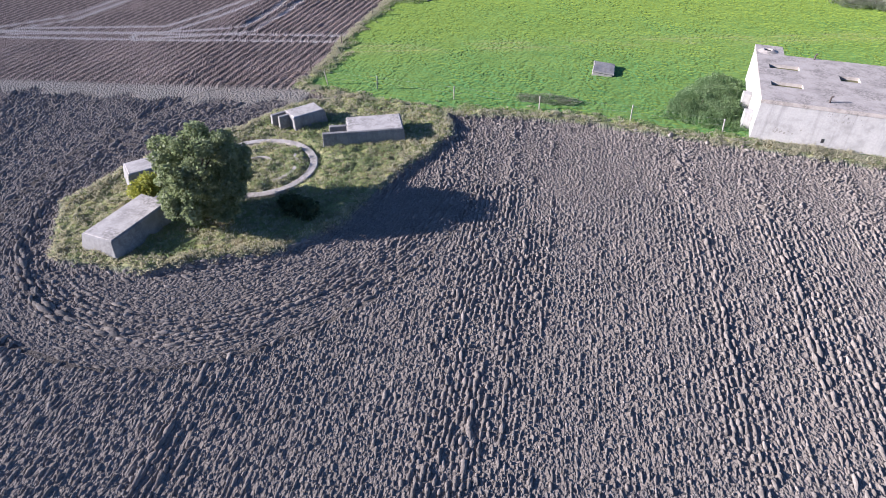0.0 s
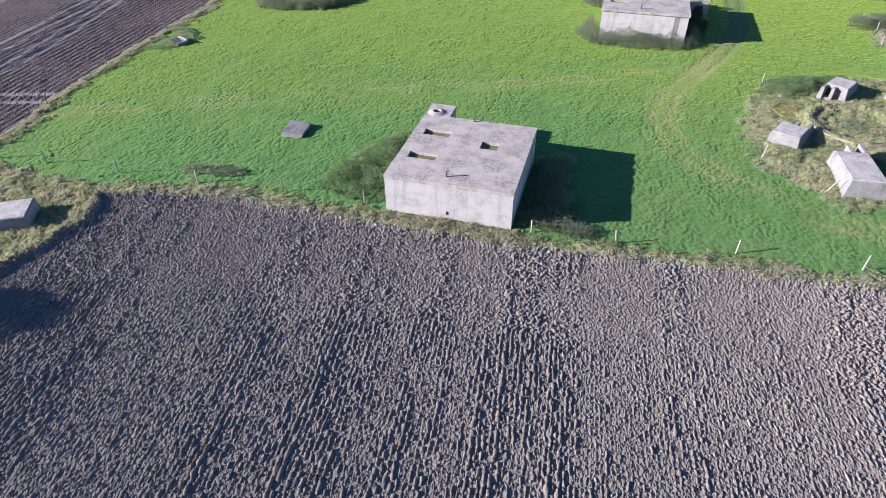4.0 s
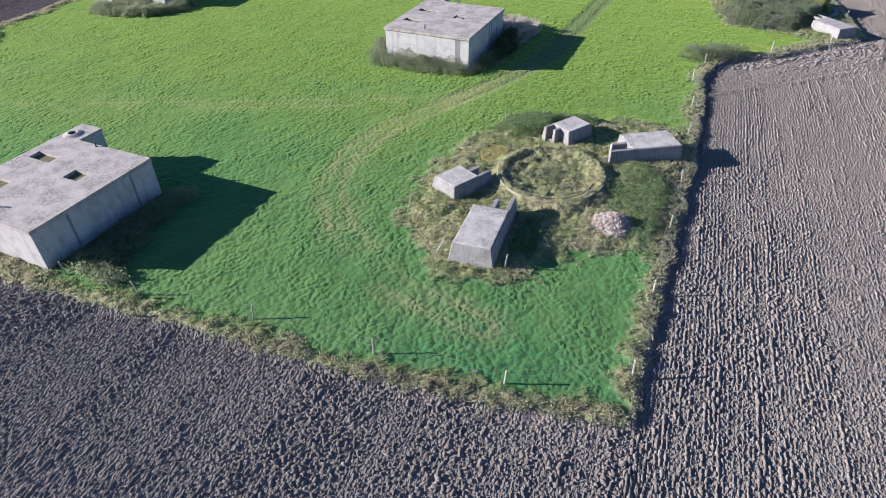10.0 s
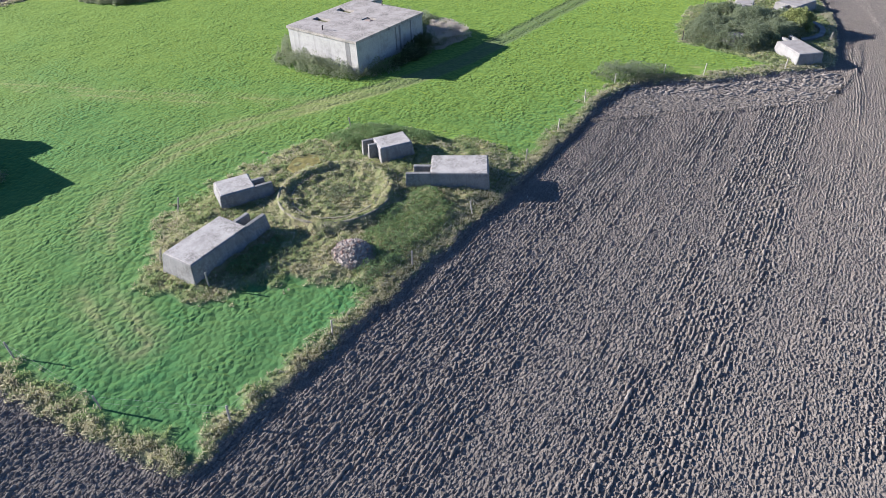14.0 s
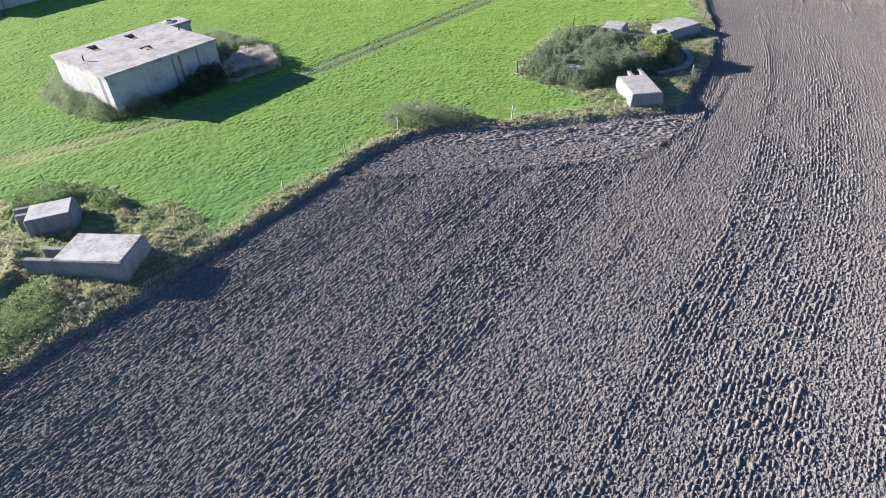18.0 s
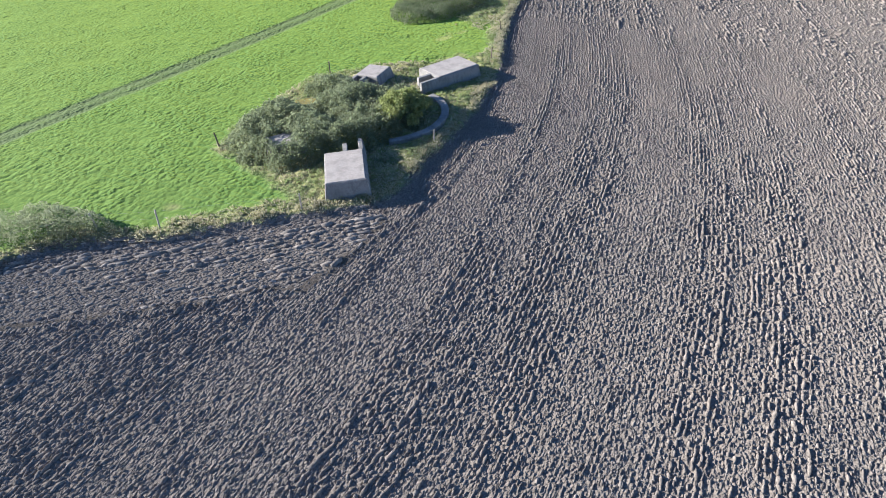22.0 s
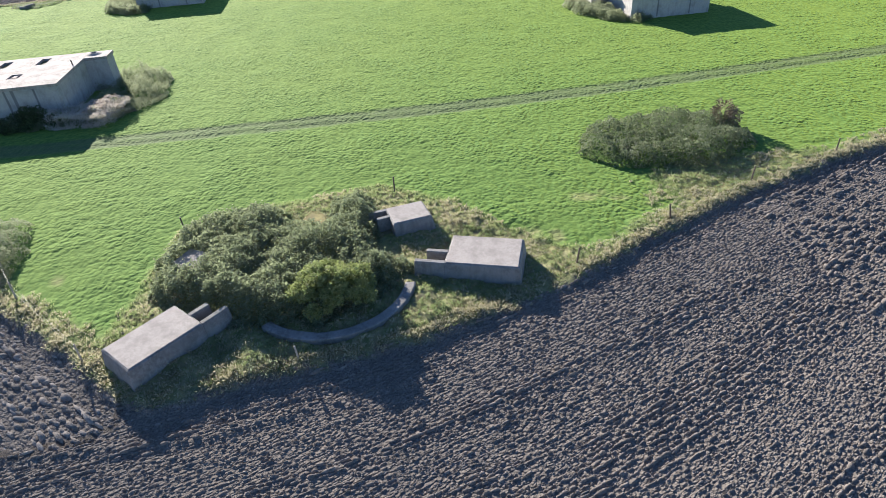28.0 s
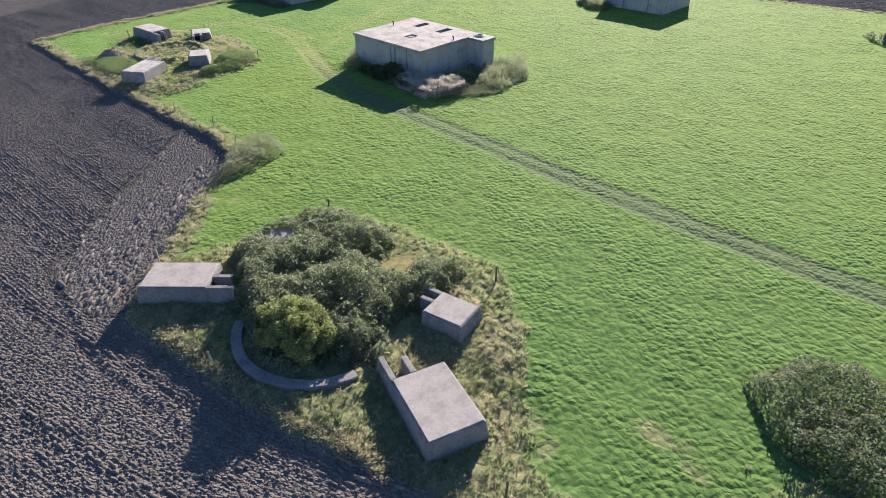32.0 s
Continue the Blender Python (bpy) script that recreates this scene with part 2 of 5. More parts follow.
def cells(xs, ys, solid, z0, z1):
    """A slab made of the solid cells of a grid, with upright sides and real holes."""
    bm, at = bmesh.new(), {}

    def v(i, j, z):
        key = (i, j, z)
        if key not in at:
            at[key] = bm.verts.new((xs[i], ys[j], z))
        return at[key]

    nx, ny = len(xs) - 1, len(ys) - 1
    for i in range(nx):
        for j in range(ny):
            if not solid(i, j):
                continue
            bm.faces.new([v(i, j, z1), v(i + 1, j, z1), v(i + 1, j + 1, z1), v(i, j + 1, z1)])
            bm.faces.new([v(i, j + 1, z0), v(i + 1, j + 1, z0), v(i + 1, j, z0), v(i, j, z0)])
            for di, dj, a, b in ((0, -1, (0, 0), (1, 0)), (1, 0, (1, 0), (1, 1)), (0, 1, (1, 1), (0, 1)), (-1, 0, (0, 1), (0, 0))):
                p, q = i + di, j + dj
                if 0 <= p < nx and 0 <= q < ny and solid(p, q):
                    continue
                bm.faces.new([v(i + a[0], j + a[1], z0), v(i + b[0], j + b[1], z0), v(i + b[0], j + b[1], z1), v(i + a[0], j + a[1], z1)])
    return bm


def tube(path, radius, sides=7, taper=1.0):
    """A round rod along a line of points."""
    bm, rings, n = bmesh.new(), [], len(path)
    for i, p in enumerate(path):
        p = Vector(p)
        d = (Vector(path[min(i + 1, n - 1)]) - Vector(path[max(i - 1, 0)])).normalized()
        a = d.orthogonal().normalized()
        b = d.cross(a)
        r = radius * (1 + (taper - 1) * i / max(1, n - 1))
        rings.append([bm.verts.new(p + (a * math.cos(t) + b * math.sin(t)) * r) for t in (2 * math.pi * k / sides for k in range(sides))])
    for r0, r1 in zip(rings, rings[1:]):
        for k in range(sides):
            bm.faces.new([r0[k], r0[(k + 1) % sides], r1[(k + 1) % sides], r1[k]])
    bm.faces.new(rings[0][::-1])
    bm.faces.new(rings[-1])
    return bm


def lathe(profile, sides=28, arc=(0.0, 360.0)):
    """Turns a closed profile of (radius, height) round the upright axis."""
    bm = bmesh.new()
    whole = arc[1] - arc[0] >= 360
    n = sides if whole else sides + 1
    rings = [[bm.verts.new((r * math.cos(t), r * math.sin(t), z)) for r, z in profile] for t in (radians(arc[0] + (arc[1] - arc[0]) * i / sides) for i in range(n))]
    k = len(profile)
    for i in range(sides):
        a, b = rings[i], rings[(i + 1) % n]
        for j in range(k):
            bm.faces.new([a[j], b[j], b[(j + 1) % k], a[(j + 1) % k]])
    if not whole:
        bm.faces.new(rings[0])
        bm.faces.new(rings[-1][::-1])
    return bm


# ---- fields of numbers for the ground ----
def hashed(i, j, seed):
    h = (i.astype(np.int64) * 374761393 + j.astype(np.int64) * 668265263 + seed * 974634521) & 0xFFFFFFFF
    h = ((h ^ (h >> 13)) * 1274126177) & 0xFFFFFFFF
    return ((h ^ (h >> 16)) & 0xFFFFFF) / float(0xFFFFFF)


def vnoise(x, y, seed):
    i, j = np.floor(x), np.floor(y)
    fx, fy = x - i, y - j
    fx, fy = fx * fx * (3 - 2 * fx), fy * fy * (3 - 2 * fy)
    a, b, c, d = hashed(i, j, seed), hashed(i + 1, j, seed), hashed(i, j + 1, seed), hashed(i + 1, j + 1, seed)
    return (a * (1 - fx) + b * fx) * (1 - fy) + (c * (1 - fx) + d * fx) * fy


def fbm(x, y, seed, octaves=3):
    s, a, t = 0.0, 0.5, 0.0
    for o in range(octaves):
        s, t = s + a * vnoise(x * 2 ** o, y * 2 ** o, seed + o), t + a
        a *= 0.5
    return s / t


def clods(u, v, seed, fill=1.0):
    """Rounded lumps, one in most cells, of uneven height."""
    i, j = np.floor(u), np.floor(v)
    best = np.zeros_like(u)
    for di in (-1, 0, 1):
        for dj in (-1, 0, 1):
            a, b = i + di, j + dj
            px, py = a + 0.15 + 0.7 * hashed(a, b, seed), b + 0.15 + 0.7 * hashed(a, b, seed + 1)
            r, h = 0.40 + 0.40 * hashed(a, b, seed + 2), hashed(a, b, seed + 3)
            d2 = ((u - px) ** 2 + (v - py) ** 2) / (r * r)
            best = np.maximum(best, np.where(h < fill, (0.25 + h) * np.sqrt(np.maximum(0.0, 1 - d2)), 0.0))
    return best


def smooth(a, b, x):
    t = np.clip((x - a) / (b - a), 0, 1)
    return t * t * (3 - 2 * t)


def signed(poly, x, y):
    """Distance to the outline of a polygon, positive inside."""
    p = np.array(poly, float)
    inside, best = np.zeros(x.shape, bool), np.full(x.shape, 1e9)
    for (ax, ay), (bx, by) in zip(p, np.roll(p, -1, 0)):
        ex, ey = bx - ax, by - ay
        t = np.clip(((x - ax) * ex + (y - ay) * ey) / (ex * ex + ey * ey), 0, 1)
        best = np.minimum(best, (x - ax - t * ex) ** 2 + (y - ay - t * ey) ** 2)
        cross = (ay > y) != (by > y)
        inside ^= cross & (x < ax + (y - ay) * ex / (ey if ey else 1e-9))
    return np.where(inside, 1, -1) * np.sqrt(best)


def to_line(line, x, y):
    """Distance to an open line of points."""
    best = np.full(x.shape, 1e9)
    for (ax, ay), (bx, by) in zip(line, line[1:]):
        ex, ey = bx - ax, by - ay
        t = np.clip(((x - ax) * ex + (y - ay) * ey) / (ex * ex + ey * ey), 0, 1)
        best = np.minimum(best, (x - ax - t * ex) ** 2 + (y - ay - t * ey) ** 2)
    return np.sqrt(best)


# ---- the plan ----
MEADOW = [(-30, 42.8), (-24.3, 42.4), (-20, 41.3), (-14.4, 42.8), (-6.6, 44.5), (7, 44.5), (17.6, 44.5), (25, 45.4), (36, 46.1), (45, 47.2), (52.5, 48.9),
          (52.4, 59), (52.6, 66), (52.6, 76), (52.4, 86.5), (51.8, 95), (53.5, 101.6), (58.2, 104.3), (62.3, 108.5), (66.5, 112.7), (68.3, 115.0),
          (67.4, 119), (67.2, 122), (66.3, 128), (64.9, 133), (63.5, 137), (60.8, 142), (57.4, 150.2), (54.6, 158.5), (52.8, 167), (51.8, 180), (49, 230),
          (40, 600), (-120, 600), (-60, 250), (-48, 160), (-44.5, 128), (-42, 113), (-36.3, 96.5), (-34.3, 85), (-33.4, 68), (-32, 56), (-30.4, 49)]
ISLAND_1 = [(-29.9, 17.6), (-34.0, 22.0), (-33.4, 25.8), (-32.8, 30.4), (-29.4, 35.4), (-28.2, 40), (-24, 43.2), (-16, 43.2), (-14.2, 39.6), (-15.6, 32.4), (-16.4, 25.9), (-18.6, 22.6), (-24.6, 18.3)]
ISLAND_2 = [(34.0, 61), (33.4, 67), (33.9, 72), (37, 79), (43.6, 81), (51.5, 82), (52.6, 73.6), (52.5, 63.7), (46.8, 61.0), (43.5, 56.4), (39.5, 55.6), (36, 58)]
ISLAND_3 = [(64.6, 110.8), (60.2, 112.5), (53, 113.6), (51, 119), (50.2, 127.2), (53.5, 131.6), (58, 135), (62, 139), (65.5, 134), (67, 126), (68, 119), (68.3, 114.5)]
RING_1, RING_2, RING_3 = (-25.1, 30.35), (42.75, 69.15), (61.2, 123.5)
TRACK_N = [(38, 300), (35.0, 180), (36.7, 150.6), (36.9, 134), (36.5, 119), (35.7, 104), (35.5, 97), (34.7, 92.4), (32.8, 86.5), (30.1, 80), (27.0, 73), (26.0, 67), (27.6, 61.5), (31.2, 57.2), (37.2, 53.6), (43.5, 52.2)]
TRACK_W = [(-29, 53.4), (-12, 61.0), (2.5, 67.5), (17.4, 74.2), (30.0, 80.0)]
TRACK_FIELD = [(-120, 30), (-67, 45), (-52.3, 49.3), (-32.6, 55.6)]
FIELD_RUTS = [[(-52.3, 49.5), (-43.2, 55.0), (-43.5, 62), (-45, 69), (-50, 90)], [(-66, 46.4), (-51.5, 52.2), (-50, 58.5), (-49.2, 66), (-53, 92)], [(-68.5, 46.0), (-64.6, 52), (-64.4, 60), (-66, 90)]]
BIG = [("concrete_bunker", 6.66, 46.08, 9.32, 9.95, 2.15, 3.17, 1), ("concrete_bunker", 18.75, 87.6, 9.8, 11.0, 2.3, 3.6, 1),
       ("concrete_bunker", -28.4, 93.3, 9.4, 10.2, 2.3, 3.5, -1), ("concrete_bunker", 6.0, 160.6, 9.5, 10.2, 2.3, 3.4, -1)]


def bank(y):
    """The bow of the furrows of the eastern field."""
    t = np.clip(y - 100, 0, 45)
    return -0.06 * y - 0.00433 * t * t - 0.39 * np.maximum(y - 145, 0)


def spaced(*runs):
    """Grid lines: runs of (start, end, step)."""
    out = []
    for a, b, s in runs:
        out.append(np.linspace(a, b, max(2, int(round((b - a) / s)) + 1))[:-1])
    return np.concatenate(out + [[runs[-1][1]]])


BARE = [(55.2, 140.5, 0.5, 1.2), (55.9, 142.4, 0.4, 0.5), (59.1, 137.1, 0.6, 0.5), (58.6, 135.5, 0.7, 0.9), (56.9, 107.2, 0.6, 0.4)]


def ground_height(x, y, detail=True):
    """Height of the ground and what covers it, all over the plan."""
    wob = fbm(x * 1.1, y * 1.1, 5, 3) - 0.5
    m, i1 = signed(MEADOW, x, y), signed(ISLAND_1, x, y)
    i2, i3 = signed(ISLAND_2, x, y), signed(ISLAND_3, x, y)
    edge = np.maximum(m, i1) + wob * 0.7
    grass, lift = smooth(-0.06, 0.06, edge), smooth(-0.45, 0.0, edge)
    up = 42.2 + 0.27 * (x + 31.6)
    west = smooth(-0.4, 0.4, y - up) * (x < -28) * (1 - smooth(-0.3, 0.3, m))
    saw = np.abs(((x + 0.35 * y) / 4.6) % 1.0 - 0.5) * 3.0
    strip = smooth(0, 0.8, y - up + 2.4 + saw + wob * 1.5 - 0.04 * np.maximum(-36 - x, 0)) * (x < -28) * (1 - west) * (1 - grass)
    # ploughland
    head = smooth(-0.8, 0.8, y - (35.0 + 0.10 * x) + wob * 3) * (x < 52.6) * (x > -13)
    near1 = smooth(17, 12, np.hypot((x + 24.5) / 1.0, (y - 30) / 1.25)) * (x < -8)
    east = smooth(52.3, 53.4, x + wob * 0.8) * 1.0
    nhead = smooth(-0.6, 0.6, (y - 92.2) - 0.89 * (x - 53.8) + wob * 1.2) * smooth(0.8, -0.8, x - 69.5 + wob) * east * smooth(115, 112, y)
    bend = 1.0 * (fbm(x * 0.05, y * 0.05, 60, 2) - 0.5)
    us = x + 0.16 * y - 0.004 * np.minimum(x, 20) * y + bend
    ue = x - bank(y) + bend
    u1 = np.hypot(x + 24.5, (y - 30) / 1.25) * 1.1
    v1 = np.arctan2(y - 30, x + 24.5) * 15
    un, vn = 0.70 * y - 0.72 * x, 0.72 * y + 0.70 * x
    use_n, use_1, use_e = nhead > 0.5, near1 > 0.5, east > 0.5
    u = np.where(use_n, un, np.where(use_1, u1, np.where(use_e, ue, us)))
    v = np.where(use_n, vn, np.where(use_1, v1, y))
    loose = np.clip(head * 0.9 + 0.3 * smooth(0.5, 0.7, fbm(x * 0.09, y * 0.09, 31, 2)), 0, 1)
    u = u + 0.12 * (fbm(x * 0.7, y * 0.7, 9, 2) - 0.5)
    soil = -0.18 + 0.10 * (fbm(x * 0.12, y * 0.12, 3, 2) - 0.5)
    if detail:
        soil = soil + 0.07 * (fbm(x * 1.1, y * 1.1, 77, 2) - 0.5)
    # deep wheel mark that parts the northern headland
    mark = to_line([(50, 88.9), (53.8, 92.2), (60.8, 98.2), (69.0, 105.6), (70.0, 112), (70.2, 118), (68.8, 128)], x, y)
    soil = soil + 0.07 * smooth(0.35, 0.08, mark) - 0.06 * smooth(0.3, 0.1, np.abs(mark - 0.5))
    soil = soil - 0.03 * smooth(1.3, 0.2, -edge) * (1 - grass)
    # the ridged western field and its stubble strip
    rows = (0.5 + 0.5 * np.cos(2 * np.pi * (x + 0.09 * y) / 0.78)) * smooth(-46, -43, x + 0.3 * (y - 50)) + 0.35 * smooth(0.45, 0.6, fbm(x * 2, y * 2, 15, 2))
    ruts = np.full(x.shape, 1e9)
    for line in (TRACK_FIELD, *FIELD_RUTS):
        ruts = np.minimum(ruts, np.abs(to_line(line, x, y) - 0.95))
    worn = smooth(0.45, 0.2, ruts) * west
    wfield = -0.05 + 0.21 * rows * (1 - worn) + 0.05 * clods(x / 0.3, y / 0.3, 71, 0.5)
    sfield = -0.08 + 0.07 * clods(x / 0.35, y / 0.35, 73, 0.6)
    soil = soil * (1 - west) + wfield * west
    soil = soil * (1 - strip) + sfield * strip
    # grass
    rank = np.clip(np.maximum.reduce([smooth(1.7, 0.3, edge + wob * 1.5 + 0.8 * (fbm(x * 0.35, y * 0.35, 12, 2) - 0.5)), smooth(-0.3, 0.6, i1 + wob), smooth(-0.5, 0.9, i2 + wob * 3), smooth(-0.4, 0.6, i3 + wob),
                                      smooth(4.2, 2.6, np.hypot((x - 55.4) / 0.95, (y - 152.4) / 2.1) + wob * 2.2)]), 0, 1) * grass
    d_n, d_w = to_line(TRACK_N, x, y), to_line(TRACK_W, x, y)
    north = smooth(72, 86, y)
    wide = 0.30 + 0.16 * fbm(x * 0.6, y * 0.6, 81, 2)
    track = smooth(wide + 0.25, wide - 0.15, np.abs(d_n - 0.78)) * (0.28 + 0.42 * north) * smooth(0.2, 0.5, fbm(x * 0.35, y * 0.35, 84, 2)) + 0.55 * smooth(1.6, 0.6, d_n) * (0.4 + 0.6 * north) * fbm(x * 1.5, y * 1.5, 83, 2) + smooth(2.2, 0.8, d_w) * (0.25 + 0.75 * smooth(0.1, 0.9, np.cos(d_w * 7.0 + 2.0 * fbm(x * 0.3, y * 0.3, 85, 2)))) * smooth(0.25, 0.6, fbm(x * 0.25, y * 0.6, 82, 2))
    track = track + 0.9 * (1 - north) * smooth(2.4, 0.9, d_n) * (0.25 + 0.75 * smooth(0.0, 0.9, np.cos(d_n * 6.5 + 2.5 * fbm(x * 0.3, y * 0.3, 86, 2)))) * smooth(0.30, 0.62, fbm(x * 0.22, y * 0.22, 87, 2))
    track = track + 0.75 * north * smooth(1.55, 0.95, d_n + 0.5 * wob) * (0.6 + 0.4 * fbm(x * 0.8, y * 0.8, 88, 2))
    for px, py, pa, pb in BARE:
        track = track + 1.3 * smooth(1.3, 0.5, np.hypot((x - px) / pa, (y - py) / pb) + 1.6 * wob)
    track = np.clip(track, 0, 1) * grass * (1 - rank)
    turf = 0.08 + 0.10 * (fbm(x * 0.07, y * 0.07, 91, 2) - 0.5)
    if detail:
        turf = turf + (1 - 0.9 * track) * (0.10 * (fbm(x * 2.6, y * 2.6, 93, 3) - 0.5) + 0.07 * clods(x / 0.5, y / 0.5, 95, 0.8)) + rank * 0.24 * clods(x / 0.8, y / 0.8, 98, 0.7)
    turf = turf - 0.06 * smooth(0.45, 0.10, np.abs(d_n - 0.78)) * north
    # banks of the old gun pits
    for (cx, cy), rise, r0 in ((RING_1, 0.0, 3.8), (RING_2, 0.55, 3.9), (RING_3, 0.0, 4.0)):
        r = np.hypot(x - cx, y - cy)
        turf = turf + rise * np.exp(-((r - r0) / 0.5) ** 2) + 0.5 * rise * np.exp(-((r - r0 + 0.95) / 0.22) ** 2) + 0.25 * rise * smooth(r0 - 1.2, r0 - 2.2, r)
    r_1, r_3 = np.hypot(x - RING_1[0], y - RING_1[1]), np.hypot(x - RING_3[0], y - RING_3[1])
    turf = turf - 0.22 * smooth(0.75, 0.45, np.abs(r_1 - 3.8)) - 0.1 * smooth(0.6, 0.3, np.abs(r_3 - 4.4))
    turf = turf + 0.25 * smooth(0, 2.5, i2) + 0.15 * smooth(0, 2.0, i3) - 0.10 * smooth(0, 2.0, i1)
    turf = turf + 0.28 * smooth(7.5, 2.5, np.hypot((x - 46.0) / 1.3, y - 76.5)) - 0.28 * smooth(5.5, 2.5, np.hypot(x - 61.2, y - 133.0))
    z = soil * (1 - lift) + turf * lift
    return z, dict(slab=nhead, grass=grass, rank=rank, track=track, lane=smooth(78, 96, y) * smooth(5, 3, d_n), west=west, strip=strip, worn=worn, loose=loose, edge=edge, furrow_u=u, furrow_v=v)


def height_at(x, y):
    z, _ = ground_height(np.array([float(x)]), np.array([float(y)]), False)
    return float(z[0])


# ---- ground ----
def soil_colour(m, fine):
    wide = m.noise(0.16, 3)
    c = m.ramp(fine, [(0.34, (0.100, 0.088, 0.076)), (0.5, (0.212, 0.185, 0.158)), (0.68, (0.355, 0.310, 0.265))])
    c = m.mix(m.ramp(wide, [(0.38, 0.0), (0.68, 0.6)]), c, (0.265, 0.226, 0.187))
    return m.mix(m.ramp(m.noise(0.9, 4, 0.6), [(0.5, 0.0), (0.75, 0.45)]), c, (0.140, 0.125, 0.113))


g = Mat("ground_cover", 0.95)
g.b.inputs["Specular IOR Level"].default_value = 0.08
mid_n, fine_n = g.noise(1.4, 4, 0.6), g.noise(11.0, 5, 0.65)
soil_c = soil_colour(g, fine_n)
west_c = g.ramp(mid_n, [(0.3, (0.21, 0.16, 0.135)), (0.7, (0.33, 0.262, 0.222))])
sown = g.t.nodes.new("ShaderNodeSeparateXYZ")
g.t.links.new(g.co, sown.inputs[0])
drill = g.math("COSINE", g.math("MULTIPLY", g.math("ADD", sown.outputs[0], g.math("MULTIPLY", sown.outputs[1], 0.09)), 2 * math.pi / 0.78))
# Troughs between the ridges are coloured darker, in place of furrow shade.
furrow_shade = g.math("MULTIPLY", g.ramp(drill, [(0.0, 0.75), (0.35, 0.0)]), g.ramp(g.noise(0.12, 3, 0.6), [(0.38, 0.25), (0.55, 1.0)]))
west_c = g.mix(furrow_shade, west_c, (0.088, 0.075, 0.066))
west_c = g.mix(g.attr("worn"), west_c, (0.46, 0.41, 0.365))
strip_c = g.ramp(fine_n, [(0.3, (0.27, 0.24, 0.195)), (0.7, (0.42, 0.375, 0.31))])
curl_node = g.t.nodes.new("ShaderNodeTexNoise")
for key, value in (("Scale", 2.2), ("Detail", 3.0), ("Roughness", 0.55), ("Distortion", 0.12)):
    curl_node.inputs[key].default_value = value
g.t.links.new(g.co, curl_node.inputs["Vector"])
curls = curl_node.outputs["Fac"]
# Turf is darker in the bump's hollows, painting shade between tussocks.
turf_c = g.ramp(g.math("ADD", g.math("MULTIPLY", curls, 0.6), g.math("MULTIPLY", g.noise(6.0, 5, 0.7), 0.4)), [(0.33, (0.026, 0.088, 0.035)), (0.50, (0.038, 0.128, 0.050)), (0.68, (0.064, 0.168, 0.064))])
turf_c = g.mix(g.ramp(g.noise(1.3, 4, 0.65), [(0.46, 0.0), (0.64, 0.55)]), turf_c, (0.070, 0.157, 0.052))
turf_c = g.mix(g.ramp(g.noise(2.7, 3, 0.6), [(0.55, 0.0), (0.70, 0.6)]), turf_c, (0.026, 0.078, 0.027))
turf_c = g.mix(g.ramp(g.noise(0.10, 4, 0.6), [(0.40, 0.0), (0.66, 0.8)]), turf_c, (0.071, 0.146, 0.054))
turf_c = g.mix(g.ramp(g.noise(0.045, 3, 0.5), [(0.45, 0.0), (0.62, 0.45)]), turf_c, (0.085, 0.149, 0.050))
turf_c = g.mix(g.ramp(g.noise(0.32, 4, 0.6, (1.0, 0.6, 1.0)), [(0.50, 0.0), (0.72, 0.55)]), turf_c, (0.027, 0.091, 0.036))
# yellower sward in the northern half of the meadow, partly painted for backlit glow
lie_n = g.math("ADD", sown.outputs[1], g.math("ADD", g.math("MULTIPLY", sown.outputs[0], -0.3), g.math("MULTIPLY", g.noise(0.06, 3, 0.55), 50.0)))
turf_c = g.mix(g.ramp(g.math("MULTIPLY", lie_n, 0.01), [(0.86, 0.0), (1.0, 0.62)]), turf_c, g.ramp(curls, [(0.35, (0.050, 0.100, 0.024)), (0.65, (0.115, 0.178, 0.042))]))
rank_c = g.ramp(g.noise(1.9, 5, 0.6), [(0.3, (0.125, 0.15, 0.07)), (0.5, (0.20, 0.20, 0.105)), (0.72, (0.32, 0.285, 0.175))])
track_c = g.ramp(mid_n, [(0.3, (0.135, 0.148, 0.07)), (0.7, (0.23, 0.208, 0.12))])
rank_c = g.mix(g.ramp(g.noise(0.5, 3, 0.6), [(0.48, 0.0), (0.66, 0.75)]), rank_c, (0.21, 0.165, 0.105))
track_c = g.mix(g.attr("lane"), track_c, g.ramp(mid_n, [(0.3, (0.074, 0.098, 0.055)), (0.7, (0.112, 0.128, 0.078))]))
cover = g.mix(g.math("MULTIPLY", g.attr("track"), 0.72), turf_c, track_c)
cover = g.mix(g.attr("rank"), cover, rank_c)
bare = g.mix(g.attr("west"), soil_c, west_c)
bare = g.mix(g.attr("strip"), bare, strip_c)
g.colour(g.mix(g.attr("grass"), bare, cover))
along = g.t.nodes.new("ShaderNodeCombineXYZ")
g.put(g.math("MULTIPLY", g.attr("furrow_u"), 1.6), along.inputs[0])
g.put(g.attr("furrow_v"), along.inputs[1])


def lumps(scale, rnd=1.0):
    n = g.t.nodes.new("ShaderNodeTexVoronoi")
    n.voronoi_dimensions, n.feature = "2D", "F1"
    n.inputs["Scale"].default_value, n.inputs["Randomness"].default_value = scale, rnd
    g.t.links.new(along.outputs[0], n.inputs["Vector"])
    return g.math("SUBTRACT", 1.0, n.outputs["Distance"])


